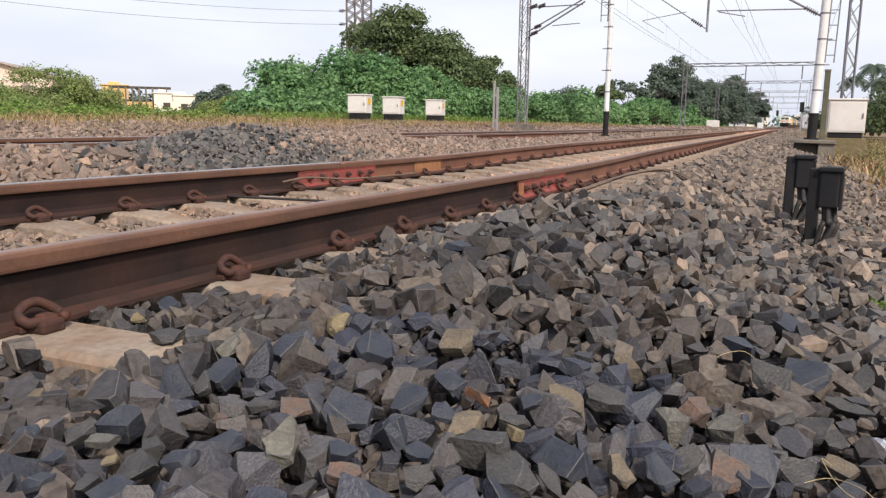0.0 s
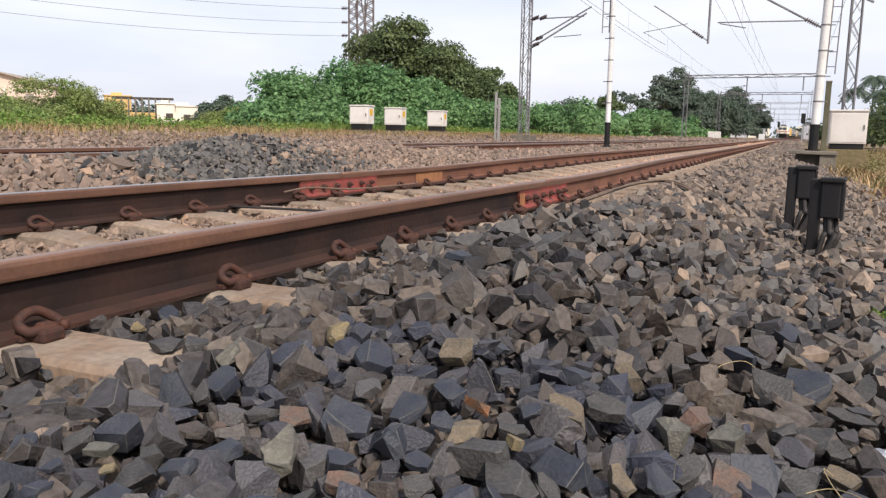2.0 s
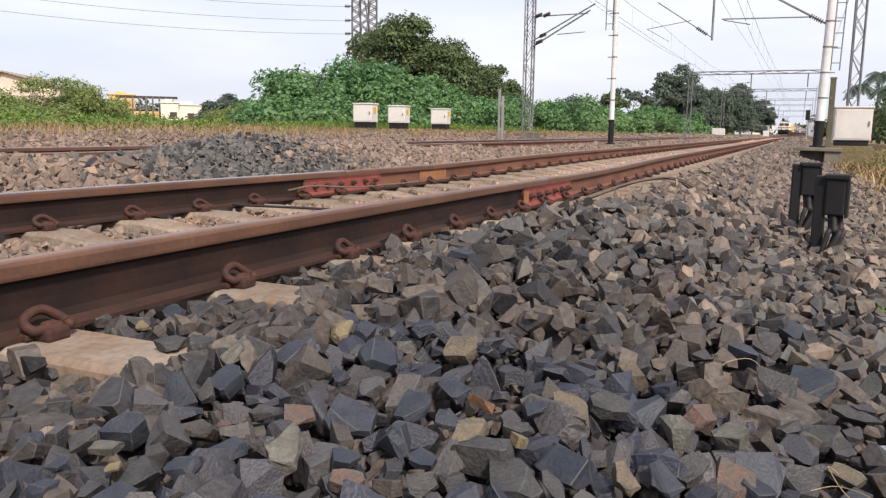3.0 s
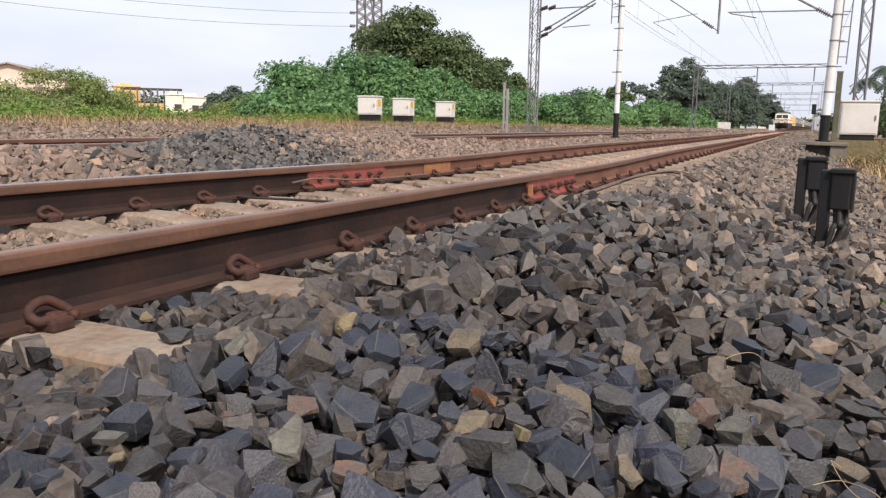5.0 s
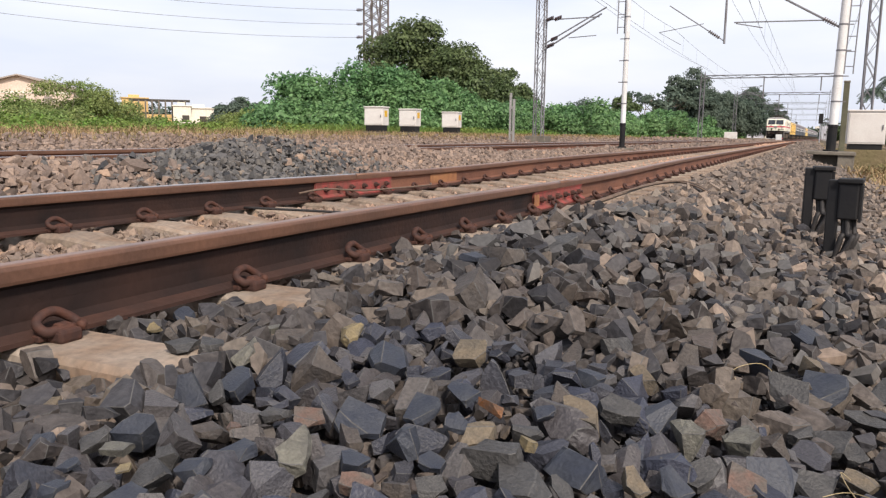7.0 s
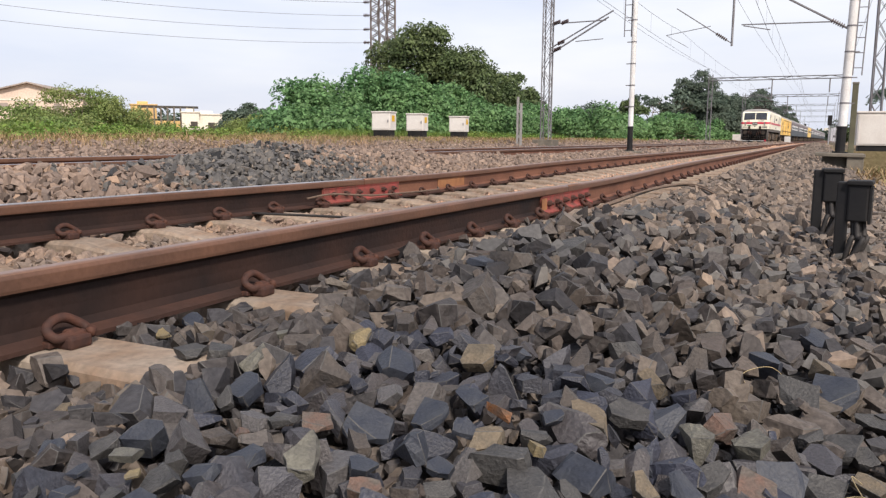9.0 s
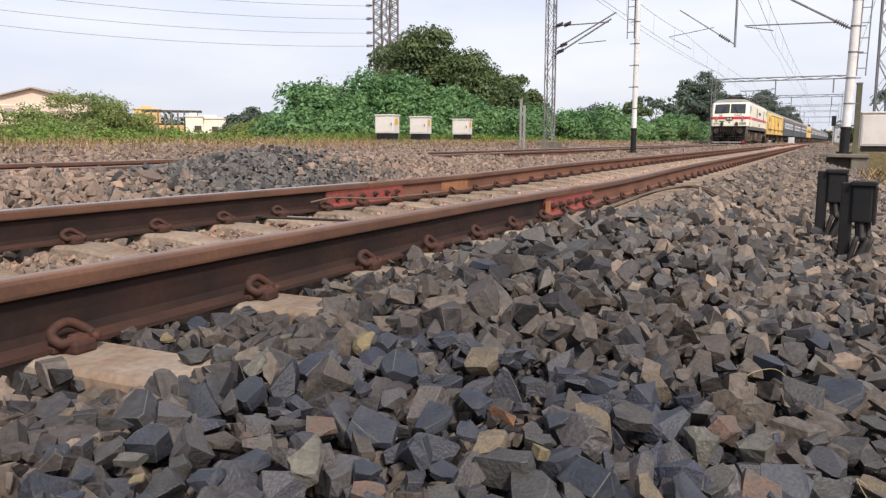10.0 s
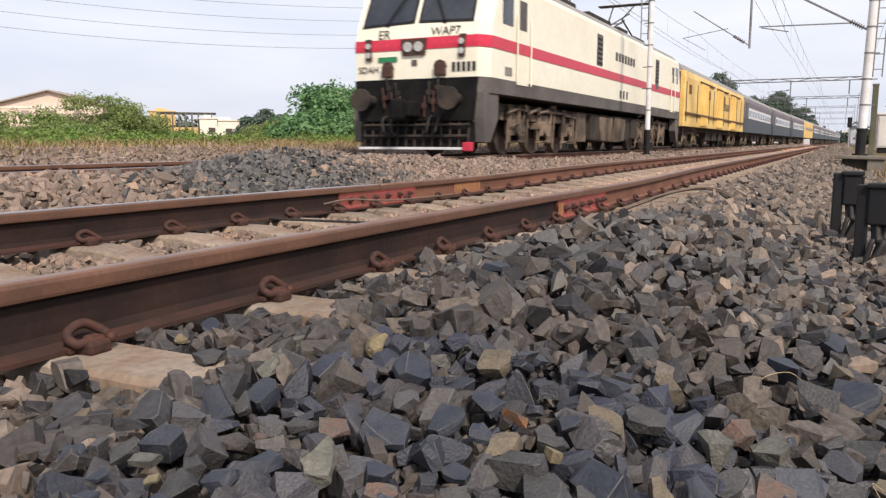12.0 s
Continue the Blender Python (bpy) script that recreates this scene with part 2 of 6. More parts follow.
M = {
    "stone": shade("slate_ballast_stone", (0.036, 0.039, 0.05), (0.08, 0.075, 0.075), 1.6, 0.5, 0, 0.28, 13, "object", 0.8, SLATE, spec=0.4, grainy=0.75),
    "stone_edge": shade("chipped_stone_edge", (0.115, 0.111, 0.107), (0.065, 0.064, 0.063), 3, 0.7, 0, 0.3, 12, grainy=0.6),
    "stone_grey": shade("grey_stone", (0.06768, 0.06514, 0.06345), (0.0423, 0.04145, 0.0423), 2.0, 0.55, 0, 0.28, 13, spec=0.35, grainy=0.75),
    "stone_pale": shade("pale_grey_stone", (0.1485, 0.1422, 0.117), (0.0945, 0.09, 0.0792), 2.5, 0.6, 0, 0.26, 13, grainy=0.7),
    "stone_rust": shade("rust_orange_stone", (0.3, 0.12, 0.04), (0.16, 0.1, 0.07), 2.0, 0.7, 0, 0.26, 13, grainy=0.7),
    "stone_yellow": shade("ochre_stone", (0.22, 0.175, 0.098), (0.15, 0.125, 0.08), 2.0, 0.7, 0, 0.26, 13, grainy=0.7),
    "stone_tan": shade("tan_stone", (0.162, 0.1278, 0.0882), (0.1035, 0.0882, 0.0684), 2.0, 0.7, 0, 0.26, 13, grainy=0.7),
    "stone_brick": shade("reddish_stone", (0.135, 0.0828, 0.0648), (0.1035, 0.0882, 0.0765), 2.4, 0.7, 0, 0.26, 13, grainy=0.7),
    "stone_brown": shade("brown_grey_stone", (0.0828, 0.0693, 0.0603), (0.0558, 0.0495, 0.0468), 2.0, 0.65, 0, 0.26, 13, grainy=0.7),
    "stone_slate": shade("blue_slate_stone", (0.03215, 0.03722, 0.05245), (0.04738, 0.05161, 0.0626), 2.0, 0.5, 0, 0.18, 15, grainy=0.5),
    "gear": shade("dusty_running_gear", (0.22, 0.163, 0.12), (0.06, 0.047, 0.038), 1.3, 0.85, 0, 0.4, 22, grainy=0.5),
    "wheel": shade("dusty_wheel_steel", (0.17, 0.125, 0.095), (0.07, 0.052, 0.042), 1.6, 0.8, 0, 0.3, 18),
    "foil": shade("crumpled_foil", (0.7, 0.7, 0.72), (0.5, 0.5, 0.52), 60, 0.25, 0.8, 0.3, 200),
    "straw": shade("pale_straw", (0.42, 0.34, 0.2), (0.36, 0.28, 0.15), 20, 0.8, 0, 0.1, 60),
    "head_top": shade("brown_rail_top", (0.27, 0.15, 0.1), (0.2, 0.115, 0.08), 3, 0.36, 0.4, 0.05, 60),
    "rail_top": shade("polished_rail_top", (0.5, 0.47, 0.46), (0.4, 0.36, 0.34), 3, 0.28, 0.85, 0.05, 60),
    "leaf_light": shade("scrub_leaf", (0.27, 0.3, 0.11), (0.19, 0.28, 0.085), 0.5, 0.55, 0, 0.1, 20, "island", 0.4, through_light=0.4),
    "stones": shade("slate_ballast", (0.042, 0.038, 0.04), (0.088, 0.075, 0.066), 16, 0.6, 0, 0.8, 70, "island", 0.85, BROWN, spec=0.3, grainy=0.85),
    "dusty": shade("dusty_ballast", (0.12, 0.098, 0.084), (0.25, 0.178, 0.135), 2.5, 0.75, 0, 0.5, 60, "island", 0.78, SHOULDER, grainy=0.7),
    "crib": shade("rust_dusted_ballast", (0.4, 0.24, 0.16), (0.19, 0.142, 0.108), 1.2, 0.9, 0, 0.5, 60, "island", 0.6, DUSTY, grainy=0.7),
    "grey": shade("grey_ballast", (0.07, 0.07, 0.072), (0.13, 0.122, 0.112), 10, 0.7, 0, 0.5, 60, "island", 0.85, GREY, grainy=0.6),
    "soot": shade("sooty_black", (0.008, 0.008, 0.009), (0.018, 0.016, 0.016), 3, 0.9, 0, 0.3, 14, spec=0.1),
    "tan": shade("red_brown_dusty_ballast", (0.33, 0.242, 0.19), (0.23, 0.172, 0.14), 5, 0.9, 0, 0.5, 50, "island", 0.75, TAN, grainy=0.6),
    "sand": shade("tan_rail_dust", (0.56, 0.345, 0.24), (0.48, 0.3, 0.21), 1.2, 0.95, 0, 0.4, 50, "island", 0.15, DUSTY),
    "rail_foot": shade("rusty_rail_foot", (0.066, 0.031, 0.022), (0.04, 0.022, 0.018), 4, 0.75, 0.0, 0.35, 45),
    "rail_rust": shade("rust_red_rail_steel", (0.13, 0.058, 0.038), (0.2, 0.09, 0.056), 2, 0.75, 0.0, 0.35, 45),
    # near-black colour stands in for the shade in gaps between stones
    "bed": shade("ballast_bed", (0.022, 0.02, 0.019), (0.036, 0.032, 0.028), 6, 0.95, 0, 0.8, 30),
    "earth": shade("dry_earth", (0.24, 0.165, 0.11), (0.17, 0.14, 0.075), 0.5, 0.95, 0, 0.8, 9),
    "concrete": shade("rust_dusted_concrete", (0.31, 0.258, 0.21), (0.23, 0.16, 0.113), 5, 0.9, 0, 0.6, 40, "object", 0.15, grainy=0.7),
    "plinth": shade("weathered_concrete", (0.19, 0.168, 0.138), (0.12, 0.105, 0.088), 3, 0.9, 0, 0.5, 25),
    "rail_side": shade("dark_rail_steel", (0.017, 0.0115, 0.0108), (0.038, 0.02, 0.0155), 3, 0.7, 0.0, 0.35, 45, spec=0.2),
    "rail_head": shade("worn_rail_head", (0.19, 0.098, 0.064), (0.135, 0.074, 0.052), 4, 0.42, 0.3, 0.15, 60),
    "clip": shade("rusty_clip", (0.085, 0.036, 0.024), (0.045, 0.023, 0.019), 30, 0.75, 0, 0.4, 120),
    "fish": shade("red_oxide_paint", (0.32, 0.062, 0.056), (0.17, 0.062, 0.048), 11, 0.7, 0, 0.35, 60),
    "orange": shade("orange_weld_patch", (0.36, 0.17, 0.075), (0.25, 0.11, 0.055), 8, 0.75, 0, 0.3, 60),
    "bolt": shade("dark_bolt", (0.06, 0.035, 0.03), (0.1, 0.05, 0.04), 20, 0.7, 0.2, 0.3, 90),
    # far steel paled in its own colour to stand in for haze
    "galv_hazed": shade("haze_tinted_steel", (0.36, 0.37, 0.41), (0.3, 0.31, 0.34), 0.5, 0.7, 0.0, 0.1, 10),
    "cable": shade("black_rubber", (0.025, 0.024, 0.025), (0.045, 0.04, 0.038), 8, 0.6, 0, 0.1, 60),
    "wire_rope": shade("brown_bond_wire", (0.12, 0.085, 0.065), (0.17, 0.12, 0.09), 20, 0.8, 0, 0.3, 120),
    "black": shade("black_paint", (0.007, 0.007, 0.009), (0.015, 0.014, 0.014), 4, 0.6, 0, 0.15, 40),
    "silver": shade("aluminium_paint", (0.76, 0.76, 0.77), (0.62, 0.61, 0.6), 1.5, 0.5, 0.0, 0.15, 30),
    "galv": shade("galvanised_steel", (0.24, 0.24, 0.26), (0.17, 0.16, 0.17), 2, 0.6, 0.3, 0.2, 30),
    "wire": shade("overhead_wire", (0.16, 0.16, 0.18), (0.22, 0.22, 0.24), 0.3, 0.6, 0.2, 0.0, 5),
    "insul": shade("brown_insulator", (0.07, 0.04, 0.04), (0.05, 0.035, 0.035), 5, 0.3, 0, 0.0, 40),
    "box": shade("grey_white_cabinet", (0.68, 0.65, 0.62), (0.6, 0.56, 0.53), 2, 0.6, 0, 0.1, 30, grainy=0.15),
    "yellow_tag": shade("yellow_label", (0.7, 0.42, 0.03), (0.6, 0.35, 0.03), 8, 0.6, 0, 0.1, 40),
    "leaf": shade("shrub_leaf", (0.125, 0.25, 0.105), (0.17, 0.29, 0.115), 0.4, 0.55, 0, 0.1, 20, "island", 0.4, through_light=0.4),
    "leaf_dark": shade("tree_leaf", (0.092, 0.135, 0.056), (0.135, 0.172, 0.072), 0.4, 0.55, 0, 0.1, 20, "island", 0.5, through_light=0.35),
    # greyer, paler leaf with the haze of distance put into its colour
    "leaf_far": shade("haze_tinted_leaf", (0.1, 0.14, 0.108), (0.135, 0.17, 0.13), 0.2, 0.8, 0, 0.1, 20, "island", 0.35, through_light=0.35),
    "grass": shade("verge_grass", (0.14, 0.25, 0.05), (0.2, 0.25, 0.06), 0.5, 0.7, 0, 0.1, 20, "island", 0.4, through_light=0.35),
    "dry": shade("dry_grass", (0.34, 0.225, 0.13), (0.27, 0.205, 0.1), 0.6, 0.8, 0, 0.1, 20, "island", 0.4),
    "olive": shade("olive_verge_grass", (0.24, 0.19, 0.095), (0.17, 0.17, 0.07), 0.6, 0.75, 0, 0.1, 20, "island", 0.4, through_light=0.3),
    "olive_post": shade("moss_stained_concrete", (0.14, 0.135, 0.09), (0.09, 0.085, 0.06), 2, 0.9, 0, 0.4, 20),
    "tower": shade("rusty_tower_steel", (0.22, 0.19, 0.18), (0.12, 0.1, 0.095), 1.2, 0.8, 0, 0.2, 12),
    "bark": shade("bark", (0.1, 0.08, 0.06), (0.16, 0.13, 0.1), 2, 0.95, 0, 0.9, 15),
    "cream": shade("cream_loco_paint", (0.86, 0.82, 0.68), (0.8, 0.75, 0.6), 0.7, 0.42, 0, 0.06, 6, spec=0.4, grainy=0.12),
    "red": shade("crimson_band", (0.58, 0.035, 0.075), (0.48, 0.04, 0.065), 0.7, 0.4, 0, 0.06, 12),
    "skirt": shade("grey_skirt", (0.14, 0.125, 0.115), (0.09, 0.08, 0.075), 1.2, 0.6, 0, 0.15, 12),
    "dirt": shade("grimy_running_gear", (0.06, 0.046, 0.037), (0.022, 0.019, 0.018), 2.5, 0.85, 0, 0.5, 14),
    "roof": shade("grey_roof", (0.32, 0.31, 0.3), (0.24, 0.23, 0.22), 1, 0.7, 0, 0.2, 10),
    "glass": shade("dark_cab_glass", (0.03, 0.035, 0.045), (0.05, 0.055, 0.065), 1, 0.08, 0, 0.0, 8, spec=0.6),
    "van": shade("yellow_van_paint", (0.82, 0.58, 0.2), (0.66, 0.42, 0.12), 0.6, 0.5, 0, 0.15, 8),
    "rust": shade("rust_streak", (0.2, 0.1, 0.05), (0.12, 0.07, 0.04), 2, 0.9, 0, 0.4, 20),
    "coach_low": shade("slate_blue_coach", (0.05, 0.065, 0.08), (0.07, 0.08, 0.095), 0.5, 0.5, 0, 0.1, 8),
    "coach_top": shade("grey_coach", (0.17, 0.14, 0.155), (0.13, 0.11, 0.12), 0.5, 0.5, 0, 0.1, 8),
    "white": shade("white_frame", (0.72, 0.72, 0.72), (0.62, 0.62, 0.62), 1, 0.5, 0, 0.1, 10),
    "ink": shade("dark_lettering", (0.03, 0.03, 0.035), (0.05, 0.05, 0.05), 4, 0.6, 0, 0.0, 20),
    "green": shade("green_plate", (0.03, 0.22, 0.09), (0.03, 0.18, 0.08), 4, 0.5, 0, 0.0, 20),
    "lamp_glass": shade("headlamp_glass", (0.55, 0.55, 0.52), (0.4, 0.4, 0.4), 9, 0.15, 0.2, 0.0, 20),
    "wall_white": shade("cream_plaster", (0.8, 0.76, 0.66), (0.72, 0.66, 0.56), 0.3, 0.9, 0, 0.2, 4),
    "wall_pink": shade("pinkish_plaster", (0.72, 0.58, 0.48), (0.6, 0.48, 0.4), 0.3, 0.9, 0, 0.2, 4),
    "wall_yellow": shade("ochre_plaster", (0.66, 0.46, 0.2), (0.56, 0.38, 0.17), 0.3, 0.9, 0, 0.2, 4),
    "wall_mint": shade("mint_plaster", (0.36, 0.62, 0.5), (0.3, 0.52, 0.42), 0.3, 0.9, 0, 0.2, 4),
    "sheet": shade("tin_roof", (0.42, 0.36, 0.32), (0.32, 0.27, 0.24), 0.6, 0.7, 0.2, 0.3, 5),
    "dark": shade("dark_opening", (0.05, 0.045, 0.04), (0.08, 0.07, 0.06), 1, 0.9, 0, 0.1, 6),
    # bluish grey wall colour that imitates distance haze
    "far_grey": shade("haze_tinted_grey", (0.6, 0.6, 0.64), (0.42, 0.42, 0.46), 0.2, 0.9, 0, 0.1, 2),
}


# ---- mesh helpers ----
def part(name, bm, material, parent=None, label=""):
    me = bpy.data.meshes.new(name)
    bm.to_mesh(me)
    bm.free()
    me.materials.append(M[material])
    ob = new(name, me)
    if parent:
        ob.parent = parent
    if label:
        ob["label"] = label
    return ob


def shared(name, me, parent, m):
    ob = new(name, me)
    ob.parent = parent
    ob.matrix_basis = m
    return ob


def empty(name, x=0, y=0, z=0, rz=0):
    ob = new(name)
    ob.matrix_basis = pose(x, y, z, 0, 0, rz)
    return ob


def box(bm, x0, x1, y0, y1, z0, z1, bevel=0.0):
    r = bmesh.ops.create_cube(bm, size=1)
    vs = r["verts"]
    for v in vs:
        v.co = Vector(((x0 + x1) / 2 + v.co.x * (x1 - x0), (y0 + y1) / 2 + v.co.y * (y1 - y0), (z0 + z1) / 2 + v.co.z * (z1 - z0)))
    if bevel:
        es = list({e for v in vs for e in v.link_edges})
        bmesh.ops.bevel(bm, geom=es, offset=bevel, segments=2, affect="EDGES", profile=0.5)
    return bm


def boxes(*specs, bevel=0.0):
    bm = bmesh.new()
    for s in specs:
        box(bm, *s, bevel=bevel)
    return bm


def tube(bm, a, b, r, n=8, r2=None):
    a, b = Vector(a), Vector(b)
    d = b - a
    m = Matrix.Translation((a + b) / 2) @ d.to_track_quat("Z", "Y").to_matrix().to_4x4()
    bmesh.ops.create_cone(bm, cap_ends=True, segments=n, radius1=r, radius2=r if r2 is None else r2, depth=d.length, matrix=m)
    return bm


def pipe(bm, pts, r, n=8):
    """A bent round bar along a smooth row of points."""
    pts = [Vector(p) for p in pts]
    rings = []
    for i, p in enumerate(pts):
        d = (pts[min(i + 1, len(pts) - 1)] - pts[max(i - 1, 0)]).normalized()
        q = d.to_track_quat("Z", "Y")
        rings.append([bm.verts.new(p + q @ Vector((r * math.cos(k * math.tau / n), r * math.sin(k * math.tau / n), 0))) for k in range(n)])
    for a, b in zip(rings, rings[1:]):
        for k in range(n):
            bm.faces.new((a[k], a[(k + 1) % n], b[(k + 1) % n], b[k]))
    bm.faces.new(rings[0][::-1])
    bm.faces.new(rings[-1])
    return bm


def smooth(ob):
    for p in ob.data.polygons:
        p.use_smooth = True
    return ob


def curve_points(ctrl, n):
    """Points along a Catmull-Rom curve."""
    c = [Vector(p) for p in ctrl]
    c = [2 * c[0] - c[1]] + c + [2 * c[-1] - c[-2]]
    out = []
    for i in range(1, len(c) - 2):
        for k in range(n):
            t = k / n
            out.append(0.5 * ((2 * c[i]) + (c[i + 1] - c[i - 1]) * t + (2 * c[i - 1] - 5 * c[i] + 4 * c[i + 1] - c[i + 2]) * t * t
                              + (3 * c[i] - c[i - 1] - 3 * c[i + 1] + c[i + 2]) * t ** 3))
    out.append(c[-2])
    return out


def mesh_from_arrays(name, verts, faces, material, parent=None):
    """One mesh from numpy arrays: verts (n, 3), faces (m, 3 or 4)."""
    me = bpy.data.meshes.new(name)
    k = faces.shape[1]
    me.vertices.add(len(verts))
    me.vertices.foreach_set("co", np.ascontiguousarray(verts, dtype=np.float32).ravel())
    me.loops.add(faces.size)
    me.loops.foreach_set("vertex_index", np.ascontiguousarray(faces, dtype=np.int32).ravel())
    me.polygons.add(len(faces))
    me.polygons.foreach_set("loop_start", np.arange(0, faces.size, k, dtype=np.int32))
    me.polygons.foreach_set("use_smooth", np.zeros(len(faces), dtype=bool))
    me.update(calc_edges=True)
    me.materials.append(M[material])
    ob = new(name, me)
    if parent:
        ob.parent = parent
    return ob


def rotations(n, rng):
    q = rng.normal(size=(n, 4))
    q /= np.linalg.norm(q, axis=1)[:, None]
    w, x, y, z = q.T
    return np.stack([1 - 2 * (y * y + z * z), 2 * (x * y - z * w), 2 * (x * z + y * w), 2 * (x * y + z * w), 1 - 2 * (x * x + z * z), 2 * (y * z - x * w),
                     2 * (x * z - y * w), 2 * (y * z + x * w), 1 - 2 * (x * x + y * y)], 1).reshape(n, 3, 3)


# ---- the lie of the land ----
GAUGE = 1.748          # rail centre to rail centre
C1, C2 = -0.874, -6.01  # track centres
SEAT = -0.014          # sleeper tops of the near track
Z2 = 0.05              # sleeper level of the far track


def dip(y):
    """The near track sags a little at its rail joint."""
    return -0.03 * np.exp(-((y - 7.3) / 3.0) ** 2)


def bend(y):
    """Sideways drift of the line, which bears slightly to the right past sixty metres."""
    d = min(max(y - 60.0, 0.0), 40.0)
    return 0.00025 * d * d + 0.02 * max(y - 100.0, 0.0)


def ground_z(x, y):
    """Height of the ballast and ground at x, y."""
    xs = [-400, -60, -14, -10.5, -8.6, -7.7, -4.4, -3.9, -3.2, -2.6, -2.3, 0.5, 0.75, 1.3, 2.15, 2.5, 4.0, 9.0, 40, 400]
    zs = [0.0, 0.2, 0.4, 0.38, 0.07, 0.02, 0.02, 0.05, 0.05, 0.0, -0.045, -0.045, 0.035, 0.02, -0.2, -0.3, -0.42, -0.45, -0.3, 0.0]
    z = np.interp(x, xs, zs)
    ridge = np.exp(-((x + 3.65) / 0.75) ** 2)
    along = 0.07 * np.exp(-((y - 3.8) / 2.0) ** 2) + 0.25 * np.exp(-((y - 7.2) / 2.3) ** 2) + 0.1 * np.exp(-((y - 11) / 3.0) ** 2) + 0.03 * np.sin(y * 2.1) + 0.05
    z = z + ridge * along * (y < 60)
    # loose heap on the shoulder beside the near track, spilling over the sleeper ends
    z = z + 0.085 * np.exp(-((x - 0.78) / 0.42) ** 2) * np.exp(-((y - 3.3) / 1.3) ** 2) + 0.02 * np.exp(-((x - 0.9) / 0.4) ** 2) * np.exp(-((y - 8) / 3.0) ** 2)
    z = z - 0.015 * np.exp(-((x - 0.35) / 0.4) ** 2) * np.exp(-((y - 1.0) / 0.4) ** 2)
    inside = (x > -2.3) & (x < 0.5)
    return z + np.where(inside, dip(y), 0)


def build_ground():
    xs = np.concatenate([np.linspace(-1500, -60, 12), np.linspace(-50, -12, 20), np.linspace(-11, 5, 110), np.linspace(5.5, 40, 24), np.linspace(60, 1500, 12)])
    ys = np.concatenate([np.linspace(-300, -10, 8), np.linspace(-8, 20, 120), np.linspace(20.5, 60, 60), np.linspace(65, 300, 30), np.linspace(340, 3000, 14)])
    X, Y = np.meshgrid(xs, ys)
    Z = ground_z(X, Y) - 0.075
    nx, ny = len(xs), len(ys)
    idx = np.arange(nx * ny).reshape(ny, nx)
    faces = np.stack([idx[:-1, :-1], idx[:-1, 1:], idx[1:, 1:], idx[1:, :-1]], -1).reshape(-1, 4)
    ob = mesh_from_arrays("ground", np.stack([X, Y, Z], -1).reshape(-1, 3), faces, "earth")
    tagged(ob, "dry earth and stone bed darkened for gap shade beside the railway", "ground", kind="structure")
    # sheet under the ballast, coloured dark so gaps between stones look shaded
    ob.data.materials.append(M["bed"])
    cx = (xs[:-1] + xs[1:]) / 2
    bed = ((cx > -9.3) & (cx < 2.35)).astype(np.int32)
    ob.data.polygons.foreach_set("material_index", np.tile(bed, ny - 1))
    smooth(ob)
    return ob


ground = build_ground()


# ---- rails, sleepers, clips ----
def rail_profile():
    """Half outline of a flat-bottomed rail, x out from the web, z up from the foot."""
    half = [(0.075, 0.0), (0.075, 0.012), (0.034, 0.024), (0.012, 0.042), (0.009, 0.08), (0.0105, 0.128), (0.034, 0.141), (0.036, 0.149), (0.036, 0.176), (0.031, 0.186), (0.016, 0.19)]
    return half + [(-a, b) for a, b in reversed(half)]


def build_rail(name, x, z, y0, y1, parent, sag, side="rail_side", top="head_top"):
    pr = rail_profile()
    ys = np.concatenate([np.arange(y0, min(y1, 20), 0.4), np.arange(max(y0, 20), y1, 12), [y1]])
    ys = np.unique(np.round(ys, 3))
    n = len(pr)
    verts = [(x + bend(float(y)) + a, y, z + b + (float(dip(y)) if sag else 0)) for y in ys for a, b in pr]
    bm = bmesh.new()
    vs = [bm.verts.new(v) for v in verts]
    for i in range(len(ys) - 1):
        for k in range(n):
            f = bm.faces.new((vs[i * n + k], vs[i * n + (k + 1) % n], vs[(i + 1) * n + (k + 1) % n], vs[(i + 1) * n + k]))
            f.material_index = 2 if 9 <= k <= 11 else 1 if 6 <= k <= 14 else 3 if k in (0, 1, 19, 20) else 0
            f.smooth = k in (8, 9, 11, 12)
    bm.faces.new(vs[:n])
    bm.faces.new(vs[-n:][::-1])
    bmesh.ops.recalc_face_normals(bm, faces=bm.faces)
    ob = part(name, bm, side, parent)
    ob.data.materials.append(M["rail_head"])
    ob.data.materials.append(M[top])
    ob.data.materials.append(M["rail_foot"])
    return ob


def sleeper_mesh():
    """Prestressed sleeper: tapered flanks, lower waist in the middle, worn arrises."""
    bm = bmesh.new()
    rows = []
    for x, top, w in [(-1.375, -0.02, 0.105), (-1.33, 0.0, 0.11), (-0.6, 0.0, 0.11), (-0.35, -0.035, 0.095), (0.35, -0.035, 0.095), (0.6, 0.0, 0.11), (1.33, 0.0, 0.11), (1.375, -0.02, 0.105)]:
        rows.append([bm.verts.new(v) for v in ((x, -w - 0.025, -0.22), (x, -w, top - 0.015), (x, -w + 0.015, top), (x, w - 0.015, top), (x, w, top - 0.015), (x, w + 0.025, -0.22))])
    for a, b in zip(rows, rows[1:]):
        for k in range(5):
            bm.faces.new((a[k], b[k], b[k + 1], a[k + 1]))
    bm.faces.new(rows[0])
    bm.faces.new(rows[-1][::-1])
    bmesh.ops.recalc_face_normals(bm, faces=bm.faces)
    me = bpy.data.meshes.new("sleeper")
    bm.to_mesh(me)
    bm.free()
    me.materials.append(M["concrete"])
    return me


